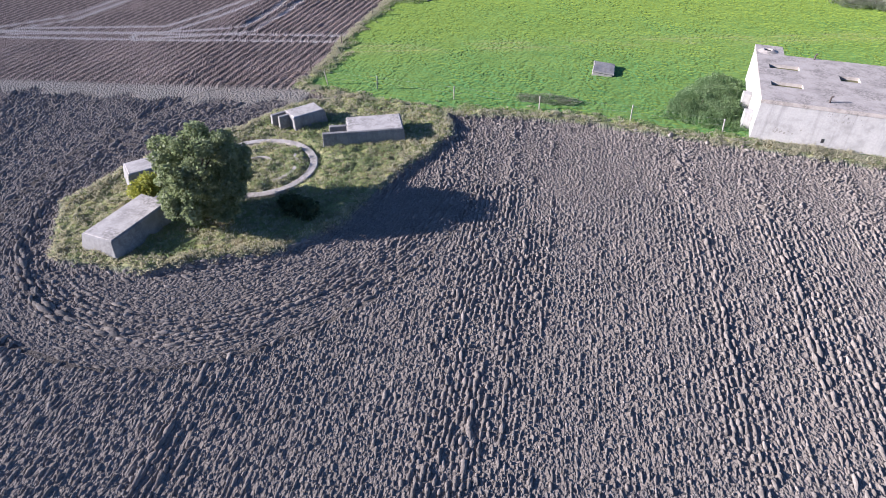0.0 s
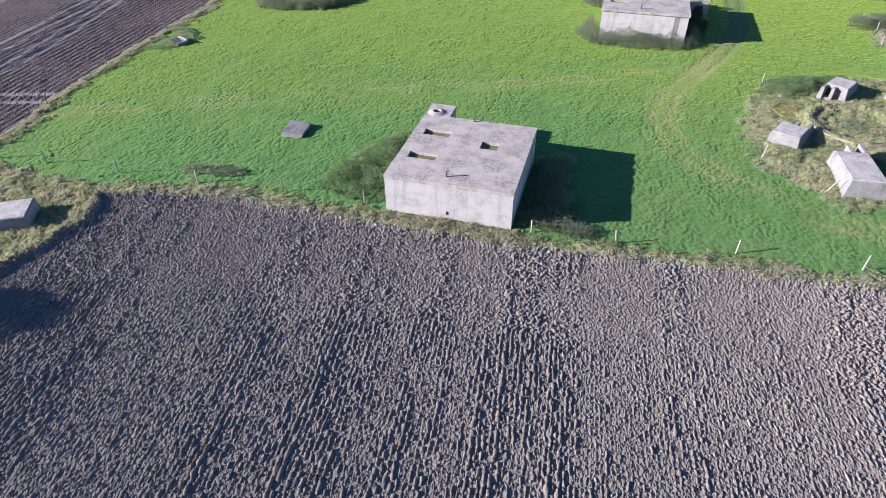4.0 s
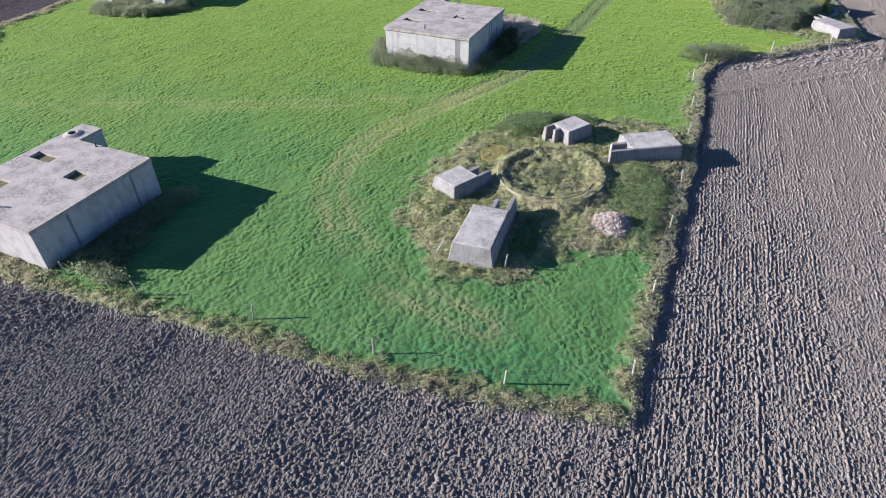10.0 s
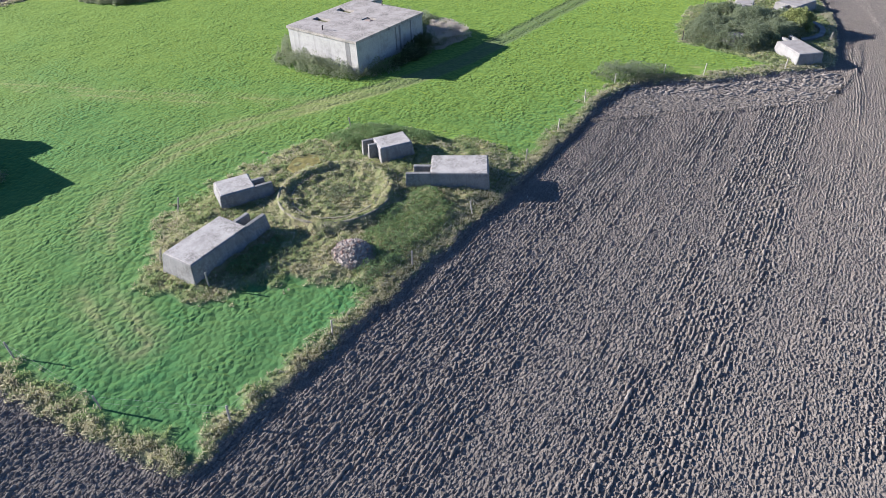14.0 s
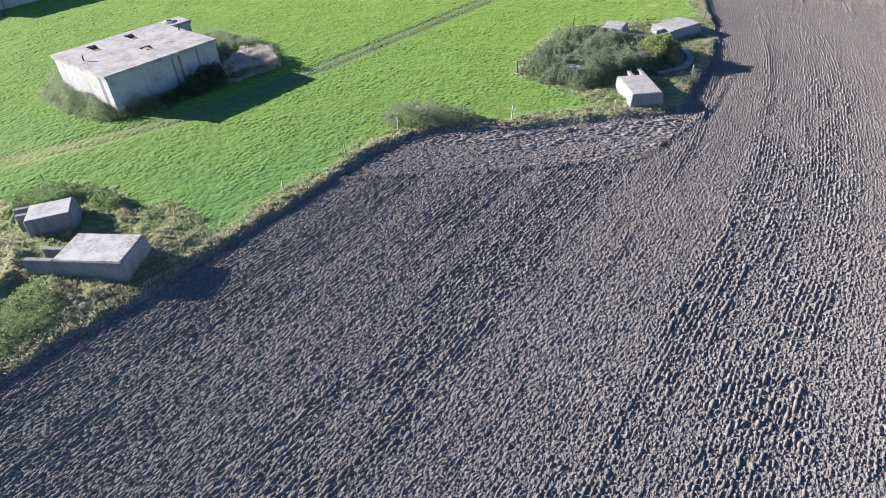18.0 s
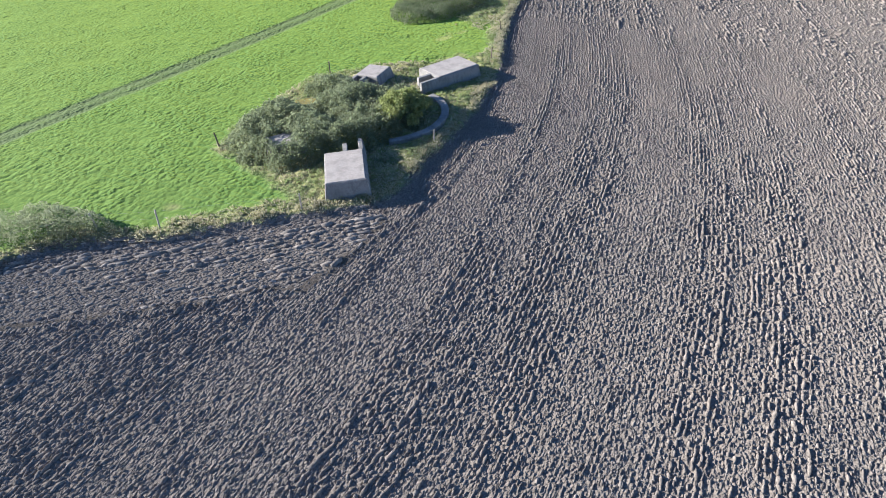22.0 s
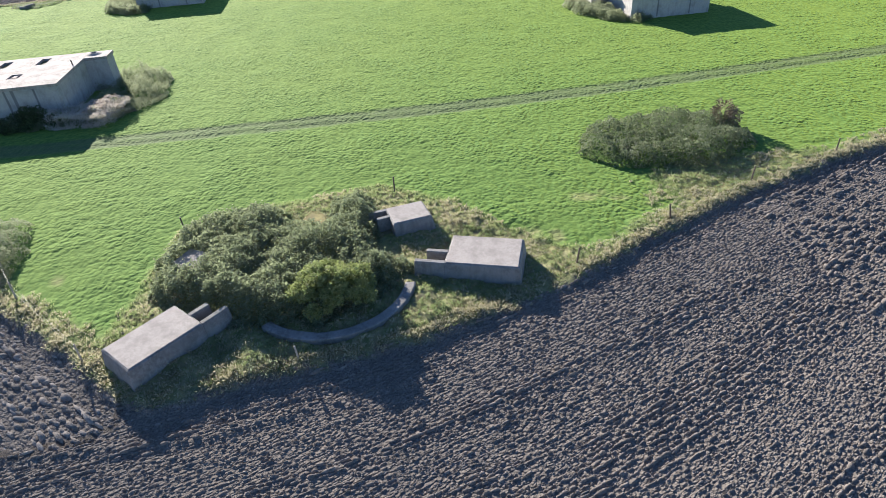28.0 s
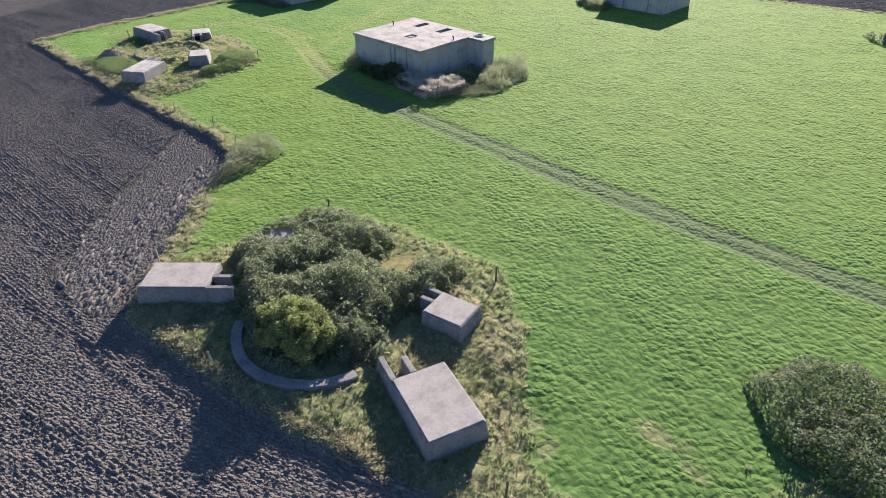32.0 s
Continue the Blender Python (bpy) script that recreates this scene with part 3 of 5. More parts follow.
def swayed(scale, by):
    """Tussocks drawn out by the wind, on wandering lines."""
    n = g.t.nodes.new("ShaderNodeTexVoronoi")
    n.voronoi_dimensions, n.feature = "2D", "SMOOTH_F1"
    n.inputs["Scale"].default_value, n.inputs["Smoothness"].default_value = scale, 0.25
    w = g.t.nodes.new("ShaderNodeTexNoise")
    w.inputs["Scale"].default_value, w.inputs["Detail"].default_value = 1.1, 2.0
    g.t.links.new(g.co, w.inputs["Vector"])
    v = g.t.nodes.new("ShaderNodeVectorMath")
    v.operation = "MULTIPLY_ADD"
    g.t.links.new(w.outputs["Color"], v.inputs[0])
    v.inputs[1].default_value = (by, by, 0)
    g.t.links.new(g.co, v.inputs[2])
    g.t.links.new(v.outputs[0], n.inputs["Vector"])
    return g.math("SUBTRACT", 1.0, n.outputs["Distance"])


crumbs = g.math("ADD", g.math("MULTIPLY", lumps(3.6), 0.7), g.math("MULTIPLY", lumps(6.5), 0.25))
crumbs = g.math("MULTIPLY", g.math("ADD", crumbs, g.math("MULTIPLY", g.noise(9.0, 2.5, 0.55), 0.8)), 0.75)
wild = g.math("ADD", g.math("MULTIPLY", swayed(1.7, 0.6), 0.7), g.math("MULTIPLY", g.noise(9.0, 4, 0.7), 0.35))
sward = g.math("ADD", g.math("MULTIPLY", swayed(2.7, 0.6), 0.22), g.math("ADD", g.math("MULTIPLY", curls, 0.28), g.math("MULTIPLY", g.noise(12.0, 2.0, 0.6), 0.03)))
sward = g.math("MULTIPLY", sward, g.ramp(g.noise(0.22, 3, 0.6), [(0.32, 0.45), (0.62, 1.1)]))
crumbs = g.math("ADD", crumbs, g.math("MULTIPLY", g.math("MULTIPLY", drill, g.math("SUBTRACT", g.attr("west"), g.attr("worn"))), 0.2))
gb = g.t.nodes.new("ShaderNodeMix")
g.put(g.attr("grass"), gb.inputs[0])
g.put(crumbs, gb.inputs[2])
gw = g.t.nodes.new("ShaderNodeMix")
g.put(g.attr("rank"), gw.inputs[0])
g.put(sward, gw.inputs[2])
g.put(wild, gw.inputs[3])
g.put(gw.outputs[0], gb.inputs[3])
g.bump(gb.outputs[0], 1.0, 0.34)
g.put(g.math("MULTIPLY", g.math("SUBTRACT", g.attr("grass"), g.math("MULTIPLY", g.math("MULTIPLY", g.attr("lane"), g.attr("track")), 0.55)), 0.22), g.b.inputs["Sheen Weight"])
g.put((0.59, 0.73, 0.04), g.b.inputs["Sheen Tint"])
g.put(g.math("SUBTRACT", 1.0, g.attr("grass")), g.b.inputs["Diffuse Roughness"])
GROUND = g.m

cl = Mat("loose_clay_clods", 0.95)
cl.colour(cl.mix(0.55, soil_colour(cl, cl.noise(9.0, 4, 0.65)), cl.ramp(cl.island(), [(0.0, (0.145, 0.126, 0.108)), (0.6, (0.222, 0.192, 0.164)), (0.95, (0.290, 0.252, 0.215)), (1.0, (0.38, 0.332, 0.285))])))
cl.bump(cl.noise(11.0, 5, 0.7), 0.9, 0.06)
cl.b.inputs["Diffuse Roughness"].default_value = 1.0
CLOD = cl.m
# Headland slabs: the glint of smooth clay is put into a paler colour.
cp = Mat("glint_pale_clods", 0.95)
cp.colour(cp.mix(0.6, soil_colour(cp, cp.noise(9.0, 4, 0.65)), cp.ramp(cp.island(), [(0.0, (0.15, 0.132, 0.114)), (0.5, (0.25, 0.22, 0.19)), (1.0, (0.38, 0.34, 0.30))])))
cp.bump(cp.noise(11.0, 5, 0.7), 0.9, 0.06)
cp.b.inputs["Diffuse Roughness"].default_value = 1.0
CLOD_PALE = cp.m

gx = spaced((-900, -300, 100), (-300, -90, 15), (-90, -62, 0.8), (-62, -36, 0.28), (-36, 54, 0.30), (54, 97, 0.40), (97, 125, 1.0), (125, 300, 12), (300, 900, 100))
gy = spaced((-900, -200, 100), (-200, 0, 15), (0, 4, 0.5), (4, 47, 0.30), (47, 140, 0.38), (140, 195, 0.55), (195, 320, 8), (320, 900, 90))
GX, GY = np.meshgrid(gx, gy)
GX, GY = GX.ravel(), GY.ravel()
GZ, cover_kinds = ground_height(GX, GY)
nx, ny = len(gx), len(gy)
q = (np.arange(ny - 1)[:, None] * nx + np.arange(nx - 1)[None, :]).ravel()
ground = tagged(raw("ground", np.stack([GX, GY, GZ], 1), np.stack([q, q + 1, q + nx + 1, q + nx], 1), GROUND, smooth=True), "ploughed clay fields round a green meadow", "ground", kind="structure")
for key, value in cover_kinds.items():
    if key in ("edge", "slab"):
        continue
    a = ground.data.attributes.new(key, "FLOAT", "POINT")
    a.data.foreach_set("value", np.asarray(value, np.float32).ravel())


GROUND_Z = GZ.reshape(ny, nx)


def lie(x, y):
    """Height of the ground's sheet itself, for what lies on it."""
    i, j = np.clip(np.searchsorted(gx, x) - 1, 0, nx - 2), np.clip(np.searchsorted(gy, y) - 1, 0, ny - 2)
    fx, fy = (x - gx[i]) / (gx[i + 1] - gx[i]), (y - gy[j]) / (gy[j + 1] - gy[j])
    return (GROUND_Z[j, i] * (1 - fx) + GROUND_Z[j, i + 1] * fx) * (1 - fy) + (GROUND_Z[j + 1, i] * (1 - fx) + GROUND_Z[j + 1, i + 1] * fx) * fy


# ---- big bunkers ----
def big_bunker(name, x0, y0, w, d, ext, h, flip, label, over=0.12, joints=(2.6, 6.8)):
    """A square concrete bunker with a short wing; flip -1 turns the wing to the south."""
    top = thing(name, pose(x0, y0 if flip > 0 else y0 + d, 0), label, "bunker", "concrete bunkers in the meadow")
    e = 2.05

    def y(t):
        return t * flip

    def slab(x_list, y_list, holes, z0, z1):
        ys = [y(t) for t in y_list]

        def solid(i, j):
            cx, cy = (x_list[i] + x_list[i + 1]) / 2, (y_list[j] + y_list[j + 1]) / 2
            if cy > d and cx > e:
                return False
            return not any(a < cx < b and c < cy < f for a, b, c, f in holes)
        bm = cells(x_list, ys, solid, z0, z1)
        if flip < 0:
            bmesh.ops.reverse_faces(bm, faces=bm.faces[:])
        return bm

    holes = [(0.75, 2.9, 2.85, 3.75), (0.8, 2.95, 6.6, 7.55), (5.65, 7.0, 5.5, 6.6)]
    xs = sorted({-over, 0.75, 0.8, 2.9, 2.95, 5.65, 7.0, e + over, 4.4, w + over})
    ys = sorted({-over, 2.85, 3.75, 6.6, 7.55, 5.5, d + over, d + ext + over})
    roof = slab(xs, ys, holes, h - 0.28, h)
    roof = part("roof", roof, CONCRETE_ROOF, top, "flat grey roof slab with dark lichen stains")
    body = slab([0, e, w], [0, d, d + ext], [], -0.5, h - 0.55)
    wall = part("wall", body, CONCRETE_WALL, top, "pale weathered concrete wall")
    cap = slab(sorted({0, 0.75, 0.8, 2.9, 2.95, 5.65, 7.0, e, w}), sorted({0, 2.85, 3.75, 6.6, 7.55, 5.5, 6.6, d, d + ext}), holes, h - 0.55, h - 0.28)
    part("wall_top", cap, CONCRETE_WALL, top)
    for a, b, c, f in holes:
        lo, hi = sorted((y(c - 0.05), y(f + 0.05)))
        part("hole_floor", box(a - 0.05, b + 0.05, lo, hi, h - 0.50, h - 0.24), MOSS, roof, "mossy bottom of a roof recess")
    collar = part("vent_collar", lathe([(0.28, -0.02), (0.28, 0.13), (0.36, 0.16), (0.50, 0.12), (0.85, -0.02)], 24), CONCRETE_ROOF, top, "round concrete collar of a vent hole")
    collar.location = (0.85, y(10.55 if d < 10.6 else d + 0.8), h)
    pit = part("vent_hole", lathe([(0.0, 0.0), (0.30, 0.0), (0.30, 0.02), (0.0, 0.02)], 20), DARK, collar)
    pit.location = (0, 0, 0.03)
    for px, py in ((4.35, 0.9), (4.25, d - 0.25)):
        pipe = part("vent_pipe", tube([(0, 0, -0.05), (0, 0, 0.36), (0.03, 0, 0.44), (0.14, 0, 0.46)], 0.065, 9), RUST, top, "short rusty vent pipe")
        pipe.location = (px, y(py), h)
    for sx in joints:
        lo, hi = sorted((y(sx - 0.09), y(sx + 0.09)))
        part("wall_joint", box(w - 0.01, w + 0.012, lo, hi, 0.2, h - 0.30), STAIN_SHADE, wall, "dark weathered vertical joint")
    return top, wall


# ---- loose clods on the ploughland ----
SIDES, FIVE = np.radians(np.arange(0, 360, 60)), np.radians(np.arange(0, 360, 72))
DOME = np.concatenate([np.stack([np.cos(FIVE), np.sin(FIVE), FIVE * 0 - 0.45], 1), np.stack([0.80 * np.cos(FIVE + 0.6), 0.80 * np.sin(FIVE + 0.6), FIVE * 0 + 0.55], 1), [(0.0, 0.0, 1.0)]])
DOME_FACES = np.array([f for i in range(5) for f in ((i, (i + 1) % 5, 5 + i), ((i + 1) % 5, 5 + (i + 1) % 5, 5 + i), (5 + i, 5 + (i + 1) % 5, 10))])
CRUMB = np.concatenate([np.stack([np.cos(SIDES), np.sin(SIDES), SIDES * 0 - 0.3], 1), [(0.45, 0.05, 1.0), (-0.5, -0.05, 0.9)]])
CRUMB_FACES = np.array([(5, 0, 6), (0, 1, 6), (1, 2, 7), (1, 7, 6), (2, 3, 7), (3, 4, 7), (4, 5, 6), (4, 6, 7)])


def clod_field(outline, pitch, step, size, seed, label, small=False, tall=(0.80, 1.35), slabs=False, material=None):
    """Rounded lumps turned up in rows along the furrows; small ones are plain crumbs that lie everywhere."""
    rr = np.random.default_rng(seed)
    o = np.array(outline, float)
    x, y = np.meshgrid(np.arange(o[:, 0].min(), o[:, 0].max(), pitch), np.arange(o[:, 1].min(), o[:, 1].max(), step))
    x, y = x.ravel() + pitch * rr.random(x.size), y.ravel() + step * rr.random(x.size)
    ok = signed(outline, x, y) > 0
    x, y = x[ok], y[ok]
    k, e = ground_height(x, y, False)[1], 0.05
    u, lo = k["furrow_u"], k["loose"]
    ux = (ground_height(x + e, y, False)[1]["furrow_u"] - u) / e
    uy = (ground_height(x, y + e, False)[1]["furrow_u"] - u) / e
    slope = np.maximum(np.hypot(ux, uy), 0.3)
    row = np.floor(u / pitch)
    if not small:
        pull = ((row + 0.5) * pitch + rr.normal(0, 0.09 * pitch, len(x)) - u) * (1 - lo) * (slope < 2.5) / slope ** 2
        x, y = x + pull * ux, y + pull * uy
    k = ground_height(x, y, False)[1]
    coarse = smooth(0.32, 0.62, vnoise(u / 1.7, k["furrow_v"] * 0.03, 405)) * smooth(0.15, 0.55, vnoise(u / 0.9, k["furrow_v"] * 0.25, 406))
    proud = (hashed(row, row * 0, 407) > 0.86) | (row % 5 == 2)
    ridge = 0.86 + 0.24 * hashed(row, row * 0, 409)
    ok = (k["grass"] < 0.15) & (k["west"] < 0.3) & (k["strip"] < 0.5) & (rr.random(len(x)) < (1.0 if small else 0.70 + 0.30 * np.maximum(0.7 * coarse, lo)))
    ok &= (k["slab"] > 0.5) == slabs
    x, y, ux, uy, lo, coarse, proud, ridge = x[ok], y[ok], ux[ok], uy[ok], k["loose"][ok], coarse[ok], proud[ok], ridge[ok]
    n, z = len(x), lie(x, y)
    ang = np.arctan2(-ux, uy) + rr.normal(0, 0.09 + 0.9 * np.maximum(lo - 0.15, 0), n)
    c, sn = np.cos(ang)[:, None], np.sin(ang)[:, None]
    shape, f = (CRUMB, CRUMB_FACES) if small else (DOME, DOME_FACES)
    s = size * rr.uniform(0.42, 1.08, n) * (0.72 + 0.42 * coarse) * (1 + 0.05 * lo)
    if small:
        s = size * rr.uniform(0.45, 1.0, n) ** 1.5
    else:
        s = s * ridge * (1 + 0.22 * proud * (rr.random(n) < 0.7))
    long = s * rr.uniform(1.2, 3.2, n) * (1 - 0.35 * lo) * (1 if small else 1 + 0.25 * proud)
    m = len(shape)
    v = (shape[None] * (1 + rr.uniform(-0.25, 0.25, (n, m, 1))) + rr.uniform(-0.30, 0.30, (n, m, 3))) * np.stack([long, s, s * rr.uniform(*tall, n)], 1)[:, None]
    co = np.stack([x[:, None] + v[..., 0] * c - v[..., 1] * sn, y[:, None] + v[..., 0] * sn + v[..., 1] * c, z[:, None] + v[..., 2]], 2)
    faces = (np.arange(n)[:, None, None] * m + f[None]).reshape(-1, 3)
    return tagged(raw("clods", co.reshape(-1, 3), faces, material or CLOD, smooth=True), label, "clods", kind="stuff")


SOUTH_LAND = [(-22, 4), (-6, 4), (54, 30), (54.5, 47), (46, 49), (-14, 45), (-22, 45)]
PIT_LAND = [(-22, 4), (-26, 4), (-64, 30), (-62, 44), (-22, 44)]
EAST_LAND = [(51.5, 42), (58, 42), (77, 66), (92, 98), (97, 112), (99, 150), (50, 150), (68, 115), (51.5, 96)]
FAR_LAND = [(52, 150), (99, 150), (108, 182), (104, 192), (48, 192)]
clod_field(SOUTH_LAND, 0.25, 0.24, 0.092, 301, "grey clay clods turned up by the plough")
clod_field(SOUTH_LAND, 0.36, 0.36, 0.056, 305, "small crumbs of grey clay between the furrows", True)
clod_field(PIT_LAND, 0.29, 0.31, 0.115, 303, "grey clay clods round the gun pit")
clod_field(EAST_LAND, 0.235, 0.22, 0.077, 302, "grey clay clods in the eastern field")
clod_field(EAST_LAND, 0.34, 0.34, 0.062, 306, "small crumbs of grey clay in the eastern field", True)
clod_field([(51.5, 88), (56, 90), (72, 104), (72, 117), (66, 117), (50, 100)], 0.36, 0.34, 0.135, 308, "flat slabs of clay on the headland, paled for sun glint", False, (0.55, 0.95), True, CLOD_PALE)
clod_field(FAR_LAND, 0.36, 0.48, 0.13, 304, "grey clay clods at the far end of the field")
BIG_LABELS = ["pale square concrete bunker beside the ploughed field", "pale square concrete bunker among reeds and weeds", "far concrete bunker with weeds along its foot", "far concrete bunker beside a farm track"]
big_pairs = [big_bunker(n, x, y, w, d, e, h, f, l, 0.12 if y > 60 else 0.04, {46.08: (2.6, 7.9), 87.6: ()}.get(y, (2.6, 6.8))) for (n, x, y, w, d, e, h, f), l in zip(BIG, BIG_LABELS)]
big_things, big_walls = [p[0] for p in big_pairs], [p[1] for p in big_pairs]
for oy in (1.6, 5.2):
    part("side_box", roughen(box(-0.62, 0.0, oy, oy + 0.8, -0.3, 1.35, 0.03), 2, 0.02), CONCRETE_WALL, big_things[0], "small concrete box against the wall")
part("wall_opening", box(4.55, 4.75, -0.015, 0.05, 0.55, 0.85), DARK, big_walls[0], "small dark opening in the wall")
random.seed(7)
def chip(cx, cz, hw, hh):
    bm = bmesh.new()
    bm.faces.new([bm.verts.new((cx + a * hw, -0.005, cz + b * hh)) for a, b in ((-1, -0.8), (0.3, -1), (1, 0.1), (0.5, 1), (-0.7, 0.7))])
    return part("spall_mark", bm, CHIPPED, big_walls[0], "small chipped mark")


for k in range(26):
    chip(random.uniform(4.2, 6.9), random.choice((2.25, 2.55, 2.75)) + random.uniform(-0.06, 0.06), random.uniform(0.015, 0.035), random.uniform(0.04, 0.10))
for k in range(12):
    chip(random.uniform(1.4, 3.4), random.uniform(0.85, 1.25), 0.06, 0.07)
# the second bunker: slits in its shaded wall, a weathered strip and a broken corner
for sy, z0, z1, half in ((6.25, 0.8, 3.3, 0.10), (6.95, 0.6, 3.3, 0.14), (8.85, 0.9, 3.3, 0.09)):
    part("wall_slit", box(9.75, 9.814, sy - half, sy + half, z0, z1), STAIN_SHADE, big_walls[1], "narrow dark-stained slit in the wall")
part("wall_stain", roughen(box(8.25, 8.85, -0.010, 0.03, 0.3, 3.25), 4, 0.006, 3.0), STAIN_SHADE, big_walls[1], "dark weathered strip beside the corner")
part("roof_scar", roughen(box(8.5, 9.7, -0.14, 0.15, 3.42, 3.606, 0.03), 3, 0.05, 5.0), CHIPPED, big_things[1], "broken edge of the roof slab")
# broken rubble in the roof recess of the second bunker
bm = box(-0.5, 0.5, -0.3, 0.35, -0.1, 0.42, 0.10)
chunk = part("rubble_lump", roughen(bm, 2, 0.06), RUBBLE, big_things[1])
chunk.location = (6.3, 6.0, 3.15)


# ---- ammunition shelters ----
def shelter(name, at, towards, w, length, crest, wing, batter, label, group, side=1, roof=None):
    """A low concrete shelter with sloping sides; its walled entrance lies at the end that faces 'towards'. at: the roof's middle; crest: its height in the plan."""
    ax, ay = at
    turn = math.degrees(math.atan2(towards[1], towards[0])) - 90
    z = height_at(ax, ay)
    h = crest - z - 0.03
    top = thing(name, pose(ax, ay, z, 0, 0, turn), label, "shelter", group)
    a, b = w / 2, length / 2
    bm = hexa((-a - batter, a + batter, -b - batter, b), (-a, a, -b, b), -0.5, h)
    part("body", roughen(bevelled(bm, 0.05), 3, 0.025, ax), CONCRETE_OLD, top, "sloping concrete walls, toned darker grey for side shade")
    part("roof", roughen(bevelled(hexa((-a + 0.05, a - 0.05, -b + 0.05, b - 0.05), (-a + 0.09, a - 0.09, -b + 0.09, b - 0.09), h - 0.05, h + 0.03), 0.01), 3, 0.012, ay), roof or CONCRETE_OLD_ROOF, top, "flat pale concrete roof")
    t, hw = 0.30, h
    outer, inner = side * a, side * (a - min(1.35, a * 1.1))
    for wall_x, reach in ((outer - side * t / 2, wing), (inner + side * t / 2, wing * 0.72)):
        flare = batter if wall_x * side > a * 0.5 else 0.03
        lo, hi = wall_x - t / 2, wall_x + t / 2
        low = (lo, hi + flare) if side > 0 else (lo - flare, hi)
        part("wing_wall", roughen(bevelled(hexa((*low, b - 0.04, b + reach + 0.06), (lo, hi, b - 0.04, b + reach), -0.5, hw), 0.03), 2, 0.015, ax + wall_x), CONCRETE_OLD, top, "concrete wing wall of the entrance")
    x0, x1 = sorted((inner + side * t, outer - side * t))
    part("doorway", box(x0 - 0.02, x1 + 0.02, b - 0.03, b + 0.02, -0.45, h - 0.30), DARK, top, "dark open doorway")
    # A raised dark block replaces the shaded depth of the entrance.
    part("passage_floor", box(x0 - 0.02, x1 + 0.02, b + 0.02, b + wing * 0.72, -0.40, 0.22), STAIN_SHADE, top, "floor of the entrance, darkened for shade")
    return top


GROUP = "ammunition shelters round the gun pits"
E1, E2, E3 = "beside the gun pit in the ploughed field", "among rough grass by the meadow's corner", "beside the overgrown gun pit"
shelter("ammunition_shelter", (-27.5, 21.1), (0.03, 1.0), 2.2, 4.5, 1.14, 1.6, 0.35, "low grey concrete shelter " + E1, GROUP, 1)
shelter("ammunition_shelter", (-30.62, 26.4), (0.60, 0.80), 1.8, 2.9, 1.22, 1.0, 0.28, "small grey concrete shelter " + E1, GROUP, 1)
shelter("ammunition_shelter", (-25.58, 37.45), (-0.54, -0.84), 1.7, 2.6, 1.02, 1.1, 0.22, "small broken concrete shelter " + E1, GROUP, 1)
shelter("ammunition_shelter", (-19.55, 37.31), (-0.868, -0.496), 2.55, 4.1, 1.02, 1.75, 0.15, "long grey concrete shelter " + E1, GROUP, -1)
shelter("ammunition_shelter", (40.67, 59.57), (-0.074, 0.997), 2.61, 4.65, 1.59, 1.62, 0.32, "long lichen-stained concrete shelter " + E2, GROUP, 1)
shelter("ammunition_shelter", (36.58, 65.12), (0.438, 0.899), 2.28, 2.54, 1.37, 1.2, 0.25, "small lichen-stained concrete shelter " + E2, GROUP, 1)
shelter("ammunition_shelter", (42.56, 75.90), (-0.523, -0.852), 2.05, 2.65, 1.85, 0.85, 0.22, "small grey concrete shelter " + E2, GROUP, 1)
shelter("ammunition_shelter", (49.05, 75.78), (-0.843, -0.537), 2.71, 4.22, 1.74, 1.74, 0.15, "long grey concrete shelter " + E2, GROUP, -1)
shelter("ammunition_shelter", (64.71, 114.85), (-0.680, 0.733), 2.55, 3.99, 1.32, 1.51, 0.22, "grey concrete shelter " + E3, GROUP, 1, CONCRETE_WORN)
shelter("ammunition_shelter", (58.2, 115.6), (0.5, 0.87), 1.9, 2.0, 1.24, 0.4, 0.15, "small concrete shelter buried in brambles", GROUP, 1, CONCRETE_WORN)
shelter("ammunition_shelter", (55.98, 128.43), (0.18, -0.984), 2.10, 2.48, 1.18, 1.1, 0.28, "small grey concrete shelter " + E3, GROUP, 1, CONCRETE_WORN)
shelter("ammunition_shelter", (61.12, 132.25), (-0.344, -0.939), 2.88, 4.20, 1.05, 1.70, 0.22, "grey concrete shelter " + E3, GROUP, -1, CONCRETE_WORN)

shelter("ammunition_shelter", (-28.8, 135.8), (0.41, -0.91), 4.2, 7.6, 1.75, 1.4, 0.2, "long low concrete shelter among weeds in the far meadow", GROUP, -1)

# ---- gun-pit rings ----
def ring(at, r0, r1, h, arc, label, rise=0.0):
    z = height_at(*at)
    top = thing("gun_pit_ring", pose(at[0], at[1], z), label, "gun pit", "gun pits")
    part("kerb", roughen(lathe([(r0, -0.4), (r1, -0.4), (r1, h), (r1 - 0.06, h + 0.03), (r0 + 0.06, h + 0.03), (r0, h)], 56, arc), 0, 0.03, at[0]), CONCRETE_PATH, top, "worn concrete ring kerb")
    return top


r1 = ring(RING_1, 3.48, 4.05, 0.0, (-120, 165), "pale curved concrete rim of an old gun pit")
part("inner_kerb", lathe([(2.5, -0.3), (2.75, -0.3), (2.75, 0.12), (2.5, 0.12)], 40, (-35, 75)), CONCRETE_PATH, r1, "thin inner concrete ring")
part("centre_kerb", lathe([(0.85, -0.3), (1.1, -0.3), (1.05, 0.2), (0.9, 0.2)], 30, (60, 210)), CONCRETE_PATH, r1, "small broken ring in the middle")
r2 = ring(RING_2, 4.0, 4.18, 0.40, (0, 360), "moss-grown round rim of an old gun pit")
for c in r2.children:
    c.data.materials[0] = MOSSY
